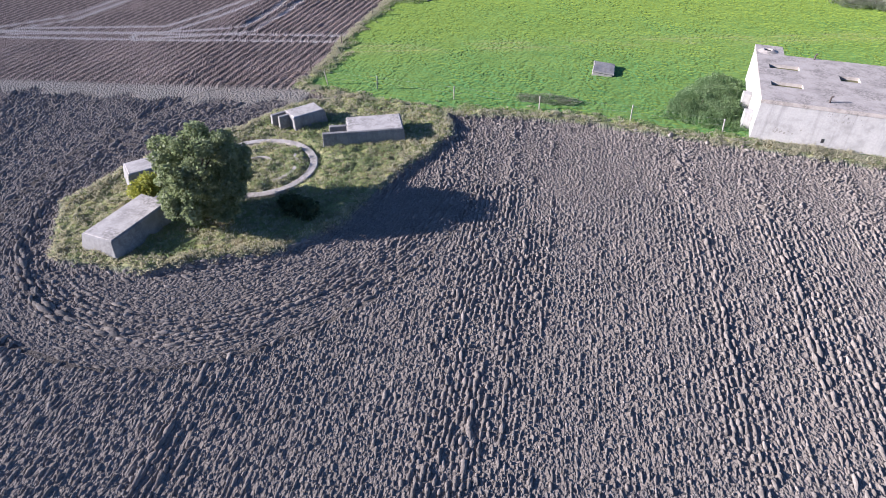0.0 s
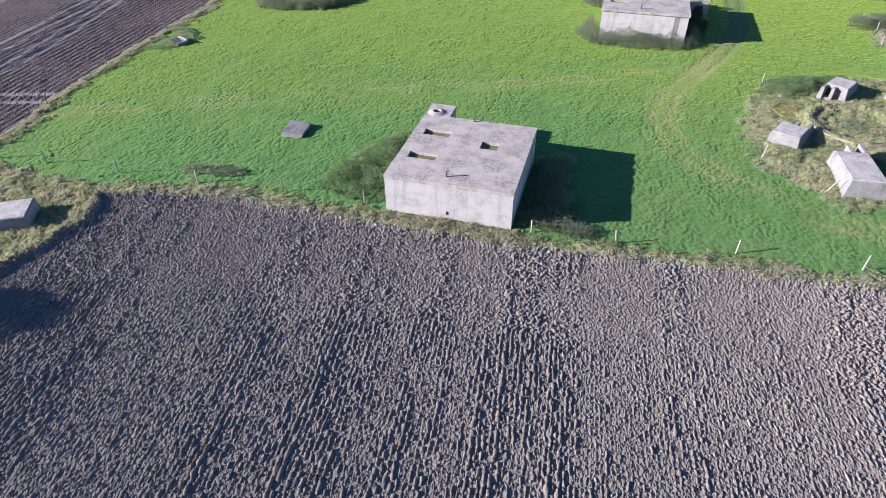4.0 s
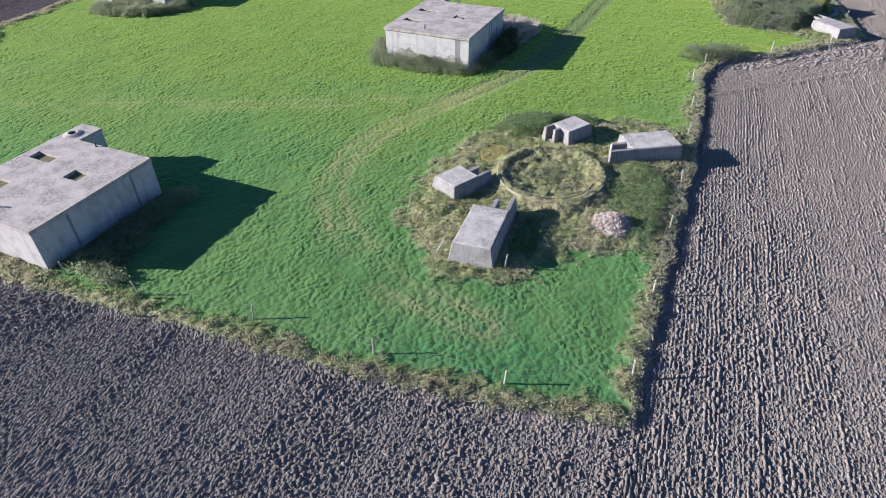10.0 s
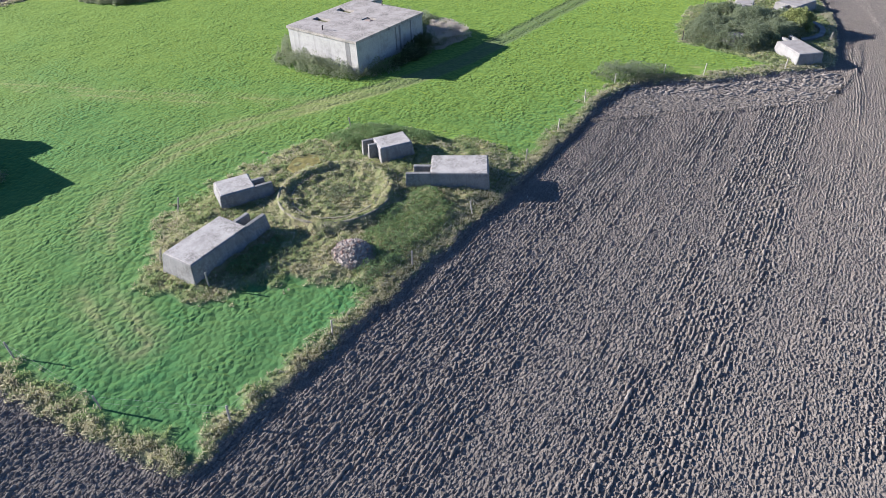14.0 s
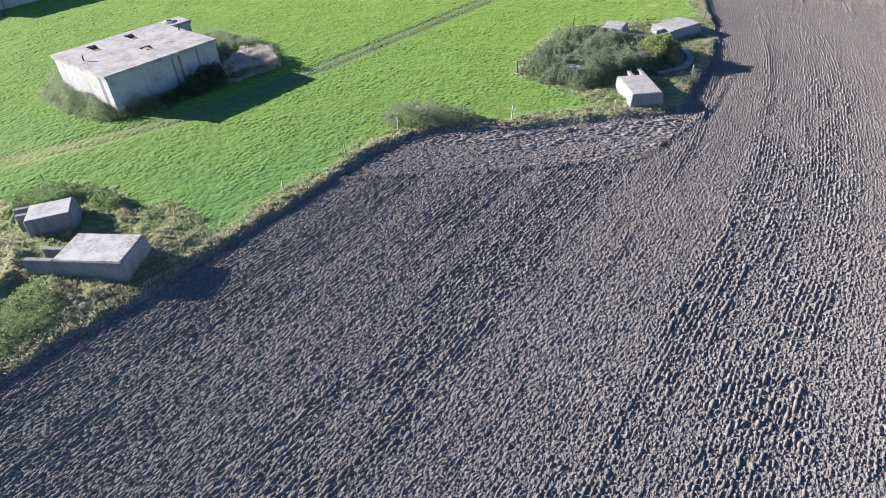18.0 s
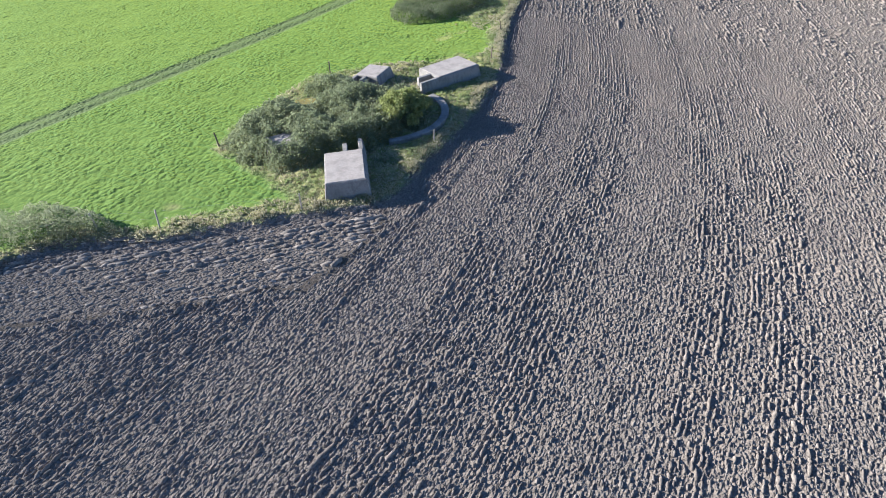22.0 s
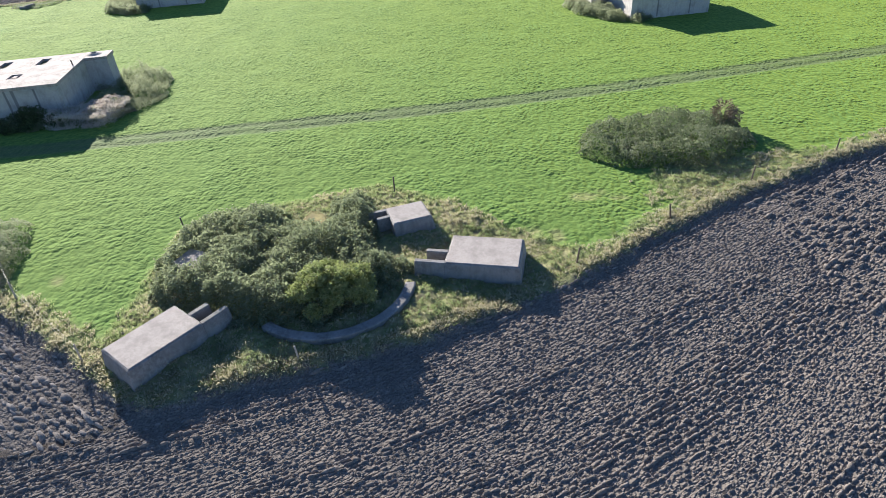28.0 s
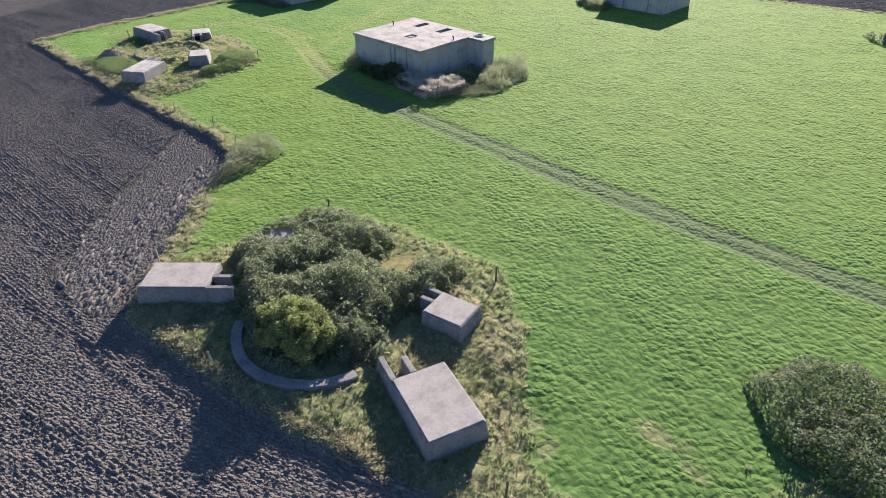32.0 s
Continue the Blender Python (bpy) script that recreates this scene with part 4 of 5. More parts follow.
part("inner_kerb", lathe([(3.1, -0.3), (3.28, -0.3), (3.24, 0.20), (3.14, 0.20)], 48), MOSSY, r2, "moss-grown inner ring")
r3 = ring(RING_3, 4.15, 4.72, 0.22, (-50, 76), "curved concrete wall of a gun pit under brambles")

for c in r3.children:
    c.data.materials[0] = CONCRETE_OLD

# ---- wet hollow ----
for name, (mx, my), sx, sy, label in (("puddle", (37.35, 71.1), 1.0, 1.6, "shallow muddy puddle beside the gun pit"), ("puddle", (54.4, 122.4), 1.3, 0.9, "muddy patch inside the brambles")):
    bm = bmesh.new()
    rim, low = [[bm.verts.new((k * sx * math.cos(t) * (1 + 0.2 * math.sin(3 * t + mx)), k * sy * math.sin(t) * (1 + 0.2 * math.cos(2 * t)), z)) for t in (2 * math.pi * a / 28 for a in range(28))] for k, z in ((1.0, 0.0), (1.15, -0.3))]
    bm.faces.new(rim)
    for a in range(28):
        bm.faces.new([low[a], low[(a + 1) % 28], rim[(a + 1) % 28], rim[a]])
    ob = part(name, bm, WATER_MUD)
    ob.location = (mx, my, height_at(mx, my) + 0.15)
    tagged(ob, label, "puddle", kind="structure")

# ---- small concrete slab in the meadow ----
hut = thing("concrete_pit_cover", pose(-5.35, 55.6, height_at(-5.35, 55.6), 0, 0, 4), "low slanting concrete cover of a pit", "pit cover")
part("base", roughen(bevelled(hexa((-1.05, 0.9, -1.2, 1.2), (-0.9, 0.8, -1.1, 1.1), -0.3, 0.26), 0.03), 3, 0.05), CONCRETE_OLD, hut, "crumbling low base wall")
lid = part("lid", roughen(bevelled(hexa((-1.0, 0.95, -1.2, 1.2), (-0.95, 0.9, -1.15, 1.15), 0.0, 0.13), 0.02), 4, 0.04), CONCRETE_OLD, hut, "cracked slanting lid")
lid.matrix_local = pose(0, 0, 0.30, 2, 5, 2)

# ---- stones along the field's edge ----
for k, (sx, sy, size) in enumerate(((-10.9, 44.75, 0.22), (-1.3, 44.55, 0.24), (1.2, 44.6, 0.34), (3.8, 44.4, 0.26), (6.5, 44.3, 0.28))):
    bm = bmesh.new()
    bmesh.ops.create_icosphere(bm, subdivisions=2, radius=size * 0.65)
    for v in bm.verts:
        v.co = Vector((v.co.x * 1.25, v.co.y * 0.9, v.co.z * 0.7)) + noise.noise_vector(v.co * 3.0 + Vector((k * 7.0, 0, 0))) * size * 0.22
    stone = part("field_stone", bm, CHIPPED_PALE)
    stone.matrix_world = pose(sx, sy, height_at(sx, sy) + 0.18 * size, 0, 0, 37 * k)
    tagged(stone, "pale rough stone lying at the ploughland's edge", "stone", "stones at the field's edge")

# ---- culvert by the western fence ----
pit = thing("concrete_culvert", pose(-29.35, 72.5, height_at(-29.35, 72.5), 0, 0, -25), "small broken concrete culvert in rough grass", "culvert")
part("head_wall", roughen(box(-1.0, 1.0, 0.45, 0.75, -0.4, 0.55, 0.04), 2, 0.05, 4.0), CONCRETE_OLD, pit, "crumbling head wall")
for side in (-1, 1):
    part("side_wall", roughen(box(side * 0.85 - 0.15, side * 0.85 + 0.15, -0.7, 0.45, -0.4, 0.38, 0.03), 2, 0.05, side * 2.0), CONCRETE_OLD, pit, "low side wall")
part("opening", box(-0.7, 0.7, -0.6, 0.45, -0.3, 0.12), DARK, pit, "dark opening of the culvert")

# ---- rubble heap ----
random.seed(11)
heap_z = height_at(48.4, 64.7)
heap = thing("rubble_heap", pose(48.4, 64.7, heap_z), "heap of broken bricks and stones by the gun pit", "rubble heap")
V, Fc = [], []
for k in range(1100):
    r, t = 1.5 * math.sqrt(random.random()), random.uniform(0, 6.283)
    c = Vector((r * math.cos(t), 0.85 * r * math.sin(t), 0.95 * max(0.0, 1 - (r / 1.55) ** 1.4) + random.uniform(-0.08, 0.05)))
    rot, s = Euler([random.uniform(0, 6.28) for _ in range(3)]).to_matrix(), random.uniform(0.04, 0.11)
    dims = Vector((s * random.uniform(0.9, 1.7), s, s * random.uniform(0.5, 0.9)))
    i = len(V)
    for a in (-1, 1):
        for b in (-1, 1):
            for e in (-1, 1):
                V.append(tuple(c + rot @ Vector((a * dims.x, b * dims.y, e * dims.z)) * random.uniform(0.75, 1.05)))
    Fc += [[i + j for j in f] for f in ((0, 1, 3, 2), (4, 6, 7, 5), (0, 4, 5, 1), (2, 3, 7, 6), (0, 2, 6, 4), (1, 5, 7, 3))]
tagged(raw("loose_stone", V, Fc, RUBBLE, heap), kind="stuff")
part("mound", lathe([(0.0, -0.2), (1.5, -0.2), (1.2, 0.25), (0.6, 0.65), (0.0, 0.82)], 16), RUBBLE, heap)


# ---- foliage ----
def leaves(name, centres, size, material, parent=None, flat=0.35, long=1.6, seed=1):
    """Many small separate leaves, each a bent pair of triangles."""
    rr = np.random.default_rng(seed)
    n = len(centres)
    a = rr.normal(size=(n, 3))
    a[:, 2] *= flat
    a /= np.linalg.norm(a, axis=1)[:, None]
    b = np.cross(a, rr.normal(size=(n, 3)))
    b /= np.linalg.norm(b, axis=1)[:, None]
    s = size * rr.uniform(0.6, 1.35, n)[:, None]
    c = np.asarray(centres)
    v = np.stack([c - a * s * long * 0.5, c + b * s * 0.5, c + a * s * long * 0.5 + np.array([0, 0, -0.15]) * s, c - b * s * 0.5], 1).reshape(-1, 3)
    f = np.arange(4 * n).reshape(n, 4)
    return raw(name, v, f, material, parent)


def crown_points(blobs, per, seed, shell=0.55):
    """Points in the outer part of a heap of uneven balls: (x, y, z, rx, ry, rz)."""
    rr = np.random.default_rng(seed)
    out = []
    for x, y, z, rx, ry, rz in blobs:
        n = int(per * (rx * ry + rx * rz + ry * rz))
        d = rr.normal(size=(n, 3))
        d /= np.linalg.norm(d, axis=1)[:, None]
        k = (shell + (1 - shell) * rr.random(n) ** 0.6)[:, None]
        lump = 1 + 0.22 * np.sin(d[:, :1] * 7 + x) * np.cos(d[:, 1:2] * 6 + y)
        out.append(np.array([x, y, z]) + d * k * lump * np.array([rx, ry, rz]))
    return np.concatenate(out)


def tufts(name, pts, material, blades, height, width, spread, seed, label, category="grass", lean=(0.0, 0.0)):
    """Grass clumps: each point gets some tapering blades that lean outwards."""
    rr = np.random.default_rng(seed)
    p = np.repeat(np.asarray(pts), blades, 0)
    n = len(p)
    ang, h = rr.uniform(0, 6.283, n), height * rr.uniform(0.55, 1.25, n)
    out = np.stack([np.cos(ang), np.sin(ang), np.zeros(n)], 1)
    side = np.stack([-np.sin(ang), np.cos(ang), np.zeros(n)], 1) * (width * rr.uniform(0.6, 1.3, n))[:, None]
    root = p + out * (spread * 0.35 * rr.random(n))[:, None]
    tip = root + out * (spread * rr.uniform(0.4, 1.2, n))[:, None] + np.stack([np.full(n, lean[0]), np.full(n, lean[1]), h], 1)
    mid = root * 0.45 + tip * 0.55 + np.array([0, 0, 0.22]) * h[:, None]
    tip[:, 2] -= 0.25 * h * rr.random(n)
    v = np.stack([root - side, root + side, mid + side * 0.8, tip], 1).reshape(-1, 3)
    i = np.arange(n)[:, None] * 4
    f = np.concatenate([i + np.array([[0, 1, 2]]), i + np.array([[0, 2, 3]])])
    return tagged(raw(name, v, f, material), label, category, kind="stuff")


def scatter(n, x0, x1, y0, y1, keep, seed):
    """Points strewn on the ground where keep(x, y, covers) holds."""
    rr = np.random.default_rng(seed)
    x, y = rr.uniform(x0, x1, n), rr.uniform(y0, y1, n)
    z, k = ground_height(x, y)
    ok = keep(x, y, k, rr.random(n))
    for bx, by, w, d, e in ((b[1], b[2], b[3], b[4], b[5]) for b in BIG):
        ok &= ~((x > bx - 0.05) & (x < bx + w + 0.05) & (y > by - 0.05) & (y < by + d + 0.05))
    for cx, cy, ra, rb in ((*RING_1, 3.55, 4.0), (*RING_2, 3.92, 4.3), (*RING_2, 3.05, 3.3), (*RING_3, 4.05, 4.85)):
        r = np.hypot(x - cx, y - cy)
        ok &= ~((r > ra) & (r < rb))
    for cx, cy, ra, rb in PUDDLES:
        ok &= np.hypot((x - cx) / ra, (y - cy) / rb) > 0.9
    for s in SHELTER_SPOTS:
        lx, ly = (x - s[0]) * s[2] + (y - s[1]) * s[3], -(x - s[0]) * s[3] + (y - s[1]) * s[2]
        ok &= ~((np.abs(ly) < s[4]) & (lx > -s[5]) & (lx < s[5] + s[6]))
    return np.stack([x, y, lie(x, y) - 0.03], 1)[ok]


SHELTER_SPOTS, PUDDLES = [], [(37.35, 71.1, 1.1, 1.7), (54.4, 122.4, 1.3, 0.9)]
for ob in [o for o in scene.objects if o.name.startswith("ammunition_shelter")]:
    m = ob.matrix_basis
    body = next(c for c in ob.children if c.name.startswith("body"))
    w, ln = body.dimensions.x / 2, body.dimensions.y / 2
    d = m.to_3x3() @ Vector((0, 1, 0))
    SHELTER_SPOTS.append((m.translation.x, m.translation.y, d.x, d.y, w - 0.05, ln - 0.05, 0.5))


def patchy(x, y, s, seed, lo, hi):
    return smooth(lo, hi, fbm(x * s, y * s, seed, 2))


def in_pit(x, y):
    """The dry ring of the second gun pit."""
    r = np.hypot(x - RING_2[0], y - RING_2[1])
    return smooth(5.4, 4.6, r) * (0.55 + 0.45 * smooth(2.4, 3.2, r))


SPAN = (-36, 70, 16, 176)
straw = scatter(340000, *SPAN, lambda x, y, k, r: ((k["rank"] > 0.08) & (r < np.maximum(0.12 + 0.2 * (x < -10) + 0.85 * patchy(x, y, 0.38, 201, 0.46, 0.58), 0.9 * in_pit(x, y)))), 31)
tufts("dry_grass", straw, BLADE_STRAW, 7, 0.20, 0.007, 0.12, 32, "long dry straw-coloured grass in soft clumps")
fringe = scatter(420000, *SPAN, lambda x, y, k, r: (k["edge"] > -0.22) & (k["edge"] < 0.75) & (r < 0.15 + 0.85 * patchy(x, y, 0.55, 207, 0.36, 0.56)), 35)
tufts("dry_grass", fringe[::3 if len(fringe) > 90000 else 1], BLADE_STRAW, 9, 0.21, 0.007, 0.17, 36, "pale straw-coloured grass hanging over the field's edge")
green = scatter(330000, *SPAN, lambda x, y, k, r: ((k["rank"] > 0.1) | (np.abs(k["edge"] + 0.08) < 0.12)) & (r < 1.0 - 0.85 * np.maximum(patchy(x, y, 0.38, 201, 0.46, 0.58), smooth(0.85, 0.35, k["edge"])) - 0.6 * in_pit(x, y)), 33)
tufts("rank_grass", green, BLADE_GREEN, 7, 0.20, 0.008, 0.12, 34, "rank green grass and weeds along edges and pits")


# ---- tree ----
def limb(points, r, end=0.35):
    return tube(points, r, 8, end)


def make_tree(name, at, h, blobs, material, label, leaf=0.16, per=900, seed=5, limbs=7):
    z = height_at(*at)
    top = thing(name, pose(at[0], at[1], z), label, "tree")
    part("trunk", limb([(0, 0, -0.3), (0.05, 0.03, h * 0.2), (-0.06, 0.08, h * 0.42), (0.02, 0.05, h * 0.75)], h * 0.035), BARK, top, "rough dark trunk")
    rr = random.Random(seed)
    for k in range(limbs):
        b = blobs[k % len(blobs)]
        a0 = Vector((0, 0.04, h * (0.12 + 0.4 * k / limbs)))
        e = Vector((b[0], b[1], b[2] + 0.3 * b[5]))
        mid = a0 * 0.5 + e * 0.5 + Vector((rr.uniform(-0.2, 0.2), rr.uniform(-0.2, 0.2), 0.25))
        part("limb", limb([a0, mid, e], h * 0.014, 0.3), BARK, top)
    leaves("crown", crown_points(blobs, per, seed), leaf, material, top, 0.7, 1.5, seed)
    return top


rr_tree = random.Random(17)
TREE_BLOBS = [(0.5, 0.15, 3.1, 2.25, 2.1, 2.1), (0.55, 0.1, 1.6, 2.0, 1.9, 1.2)]
for k in range(110):
    up, round_ = rr_tree.uniform(-0.95, 0.97), rr_tree.uniform(0, 6.283)
    flat, r, out = math.sqrt(1 - up * up), rr_tree.uniform(0.3, 0.6), rr_tree.uniform(0.82, 1.12)
    TREE_BLOBS.append((0.55 + 2.6 * flat * math.cos(round_) * out, 0.1 + 2.45 * flat * math.sin(round_) * out, 3.0 + 2.45 * up * out, r, r, r * rr_tree.uniform(0.7, 1.0)))
make_tree("tree", (-24.7, 24.0), 5.6, TREE_BLOBS, LEAF_TREE, "dense dull green broadleaf tree by the gun pit", 0.12, 460)


def bush(name, at, blobs, material, label, leaf=0.13, per=520, seed=3, stems=8, category="bush"):
    z = height_at(*at)
    top = thing(name, pose(at[0], at[1], z), label, category)
    rr = random.Random(seed)
    for k in range(stems):
        b = rr.choice(blobs)
        e = Vector((b[0] + rr.uniform(-0.4, 0.4) * b[3], b[1] + rr.uniform(-0.4, 0.4) * b[4], b[2] + 0.5 * b[5]))
        part("stem", tube([(e.x * 0.6, e.y * 0.6, -0.2), (e.x * 0.85, e.y * 0.85, e.z * 0.5), tuple(e)], 0.035, 5, 0.4), TWIG, top)
    leaves("foliage", crown_points(blobs, per, seed, 0.45), leaf, material, top, 0.7, 1.6, seed)
    return top


def thicket(name, outline, high, per, leaf, material, label, category, seed, stems=8, gaps=(), rough=1.0, falls=1.4):
    """A tangle of stems and leaves over an outline, with an uneven top, hollows and loose sprays. gaps: (x, y, rx, ry) kept free."""
    rr = np.random.default_rng(seed)
    o = np.array(outline, float)
    cx, cy = o.mean(0)
    n = int((o[:, 0].max() - o[:, 0].min() + 0.8) * (o[:, 1].max() - o[:, 1].min() + 0.8) * per)
    x, y = rr.uniform(o[:, 0].min() - 0.4, o[:, 0].max() + 0.4, n), rr.uniform(o[:, 1].min() - 0.4, o[:, 1].max() + 0.4, n)
    inside = signed(outline, x, y) + 1.1 * (fbm(x * 1.3, y * 1.3, seed + 2, 2) - 0.5)
    lumpy = fbm(x * 0.55, y * 0.55, seed + 3, 2)
    tufty = vnoise(x * 2.3, y * 2.3, seed + 5)
    top = high * smooth(-0.1, falls, inside) * (0.45 + rough * (0.75 * lumpy + 0.35 * tufty) * 0.8) + 0.10
    dense = smooth(0.18, 0.42, 0.55 * tufty + 0.45 * vnoise(x * 4.1, y * 4.1, seed + 7))
    ok = (inside > 0) & (rr.random(n) < 0.25 + 0.75 * dense)
    for gx_, gy_, ra, rb in gaps:
        ok &= np.hypot((x - gx_) / ra, (y - gy_) / rb) > 1 + 0.3 * (tufty - 0.5)
    spray = np.where(rr.random(n) < 0.05, 0.25 * high * rr.random(n), 0.0)
    z = top * (1 - 0.55 * rr.random(n) ** 1.6) + spray
    base = height_at(cx, cy)
    ground_z = ground_height(x, y, False)[0] - base
    c = np.stack([x - cx, y - cy, z + ground_z], 1)[ok]
    holder = thing(name, pose(cx, cy, base), label, category)
    for k in rr.choice(len(c), stems):
        e = Vector(c[k])
        part("stem", tube([(e.x * 0.9, e.y * 0.9, -0.3), (e.x * 0.97, e.y * 0.97, e.z * 0.5), (e.x, e.y, e.z + 0.15)], 0.03, 5, 0.4), TWIG, holder)
    leaves("foliage", c, leaf, material, holder, 0.55, 1.7, seed)
    return holder


BRAMBLE = [(63.3, 117.6), (60.8, 113.6), (57.2, 113.0), (53.4, 114.2), (52.0, 119), (52.4, 120.9), (55.6, 121.2), (55.4, 123.2), (52.3, 123.4), (51.6, 126), (54.6, 126.9), (58.5, 126.4), (60.5, 128.2), (62.4, 126.6), (64.6, 124.0), (64.4, 120.5)]
thicket("bramble_thicket", BRAMBLE, 1.6, 700, 0.08, LEAF_BRAMBLE, "dense tangle of brambles over an old gun pit", "brambles", 42, 14, rough=1.0, gaps=[(58.3, 115.5, 0.92, 0.9), (54.4, 122.4, 1.3, 0.9)])
rr_elder = random.Random(23)
ELDER_BLOBS = []
for k in range(95):
    round_, far = rr_elder.uniform(0, 6.283), math.sqrt(rr_elder.random())
    r = rr_elder.uniform(0.22, 0.5)
    ELDER_BLOBS.append((1.7 * far * math.cos(round_), 2.2 * far * math.sin(round_), (2.15 - 1.0 * far * far) * rr_elder.uniform(0.6, 1.05), r, r, r * 0.9))
bush("elder_bush", (62.8, 123.6), ELDER_BLOBS, LEAF_LIGHT, "tall yellow-green elder bush among brambles", 0.085, 700, 43)
bush("yellow_bush", (-28.9, 24.1), [(0, 0, 0.8, 0.9, 0.8, 0.8), (0.4, 0.5, 1.1, 0.7, 0.7, 0.7), (-0.4, -0.3, 0.9, 0.6, 0.6, 0.7), (0.2, 0.1, 1.6, 0.5, 0.5, 0.5)], LEAF_YELLOW, "small bush with yellow autumn leaves", 0.11, 520, 44, 4)
# Added dark leaves stand in for a sunken, shaded pit here.
bush("dark_bush", (-19.4, 26.3), [(0, 0, 0.45, 1.2, 0.9, 0.5), (0.8, -0.3, 0.4, 0.8, 0.7, 0.45), (-0.9, 0.4, 0.4, 0.8, 0.7, 0.45)], LEAF_DARK, "low dark leaves standing in for a shaded pit", 0.11, 620, 45, 4)

bush("dark_bush", (30.0, 95.6), [(0, 0, 0.9, 0.8, 1.5, 0.9), (0.3, 1.2, 1.3, 0.7, 0.9, 0.8), (-0.2, -1.0, 0.9, 0.7, 0.9, 0.7), (0.1, 0.3, 1.7, 0.5, 0.8, 0.5), (0.5, 2.3, 0.7, 0.7, 0.8, 0.6), (0.2, -2.4, 0.6, 0.7, 1.0, 0.7), (0.4, -4.0, 0.45, 0.8, 1.1, 0.5), (0.9, -1.0, 0.5, 0.7, 1.6, 0.5)], LEAF_DARK, "tall dark bush against the bunker's shaded wall", 0.09, 520, 46, 6)
SCRUB = [((46.2, 143.0), (49.4, 142.2), (52.6, 144.8), (53.4, 150.4), (51.0, 155.4), (46.2, 155.2), (44.3, 150.6), (44.6, 146.0))]
thicket("scrub_thicket", SCRUB[0], 0.80, 300, 0.08, LEAF_SCRUB, "grey-green scrub and tall weeds at the meadow's edge", "scrub", 52, 10, rough=1.9, falls=0.9)
bush("bare_shrub", (47.4, 154.4), [(0, 0, 1.2, 1.0, 1.0, 1.0), (0.6, 0.5, 1.0, 0.7, 0.7, 0.8)], TWIG, "half-bare brown shrub in the scrub", 0.09, 420, 53, 10)
bush("weeds", (2.6, 51.0), [(0, 0, 0.5, 1.6, 2.2, 0.55), (1.5, 1.6, 0.55, 1.4, 1.6, 0.6), (2.0, -1.4, 0.45, 1.3, 1.6, 0.5), (-1.0, -1.6, 0.4, 1.2, 1.2, 0.4), (1.2, 4.0, 0.4, 1.0, 1.2, 0.4)], LEAF_NETTLE, "tall weeds against the bunker", 0.07, 620, 55, 6, "weeds")
bush("weeds", (-8.6, 47.6), [(0, 0, 0.2, 1.5, 0.9, 0.3), (1.6, 0.2, 0.15, 1.0, 0.7, 0.22), (-1.8, -0.3, 0.15, 1.1, 0.8, 0.25)], LEAF_BRAMBLE, "low weeds beside the fence", 0.07, 620, 56, 4, "weeds")
bush("nettles", (18.3, 49.3), [(0, -1.5, 0.45, 1.6, 1.6, 0.5), (0.2, 1.2, 0.45, 1.5, 1.7, 0.5), (-0.2, 4.0, 0.5, 1.3, 1.8, 0.55), (0.0, 6.6, 0.5, 1.2, 1.2, 0.5), (2.0, -2.4, 0.35, 1.4, 0.9, 0.4)], LEAF_GREY, "dark nettles in the bunker's shade", 0.07, 620, 57, 6, "weeds")
def weed_patch(outline, high, seed, material, label, leaf=0.07, per=420):
    return thicket("nettles", outline, high, per, leaf, material, label, "weeds", seed, 5, falls=0.8, rough=1.35)


weed_patch([(47.6, 66.5), (49.2, 63.6), (51.4, 62.0), (51.6, 70.5), (50.6, 73.0), (47.4, 73.6), (46.9, 70.0)], 0.42, 59, LEAF_NETTLE, "lush green nettles and weeds near the rubble heap", 0.06, 230)
weed_patch([(35.4, 75.6), (38.2, 74.2), (40.8, 75.6), (41.0, 78.4), (43.8, 78.6), (44.6, 80.2), (40.0, 80.2), (36.6, 78.6)], 0.65, 60, LEAF_NETTLE, "green nettles on the bank behind the gun pit")
weed_patch([(42.6, 58.8), (43.8, 58.8), (44.6, 60.6), (44.6, 62.6), (43.2, 63.6), (42.6, 62.0)], 0.4, 61, LEAF_NETTLE, "dark nettles in the shelter's shade")
weed_patch([(41.8, 68.2), (43.4, 67.9), (44.2, 69.4), (43.2, 70.6), (41.8, 70.2)], 0.22, 62, LEAF_REED, "grey-green weeds inside the gun pit", 0.06, 260)


weed_patch([(48.6, 100.0), (51.2, 98.8), (54.2, 101.0), (56.8, 103.8), (54.0, 104.4), (49.6, 103.2)], 0.95, 63, LEAF_REED, "grey-green shrubs in the fence line", 0.06, 360)
weed_patch([(16.2, 88.4), (18.2, 85.8), (24.4, 85.2), (28.8, 86.4), (31.2, 90.2), (29.2, 90.6), (28.9, 87.3), (18.4, 87.3), (18.2, 91.0), (16.8, 91.0)], 1.55, 64, LEAF_REED, "grey-green weeds along the bunker's sunny foot", 0.065, 620)
weed_patch([(28.9, 88.5), (30.6, 89.5), (31.0, 96.5), (30.4, 99.5), (28.9, 99.0)], 0.9, 65, LEAF_NETTLE, "dark weeds along the bunker's shaded wall")
weed_patch([(-29.5, 90.6), (-27, 87.4), (-23, 87.0), (-18.0, 88.8), (-15.2, 92.6), (-15.7, 95.3), (-18.2, 95.3), (-18.2, 92.9), (-26.2, 92.9), (-26.2, 90.8)], 0.9, 66, LEAF_GREY, "grey-green weeds round the far bunker")
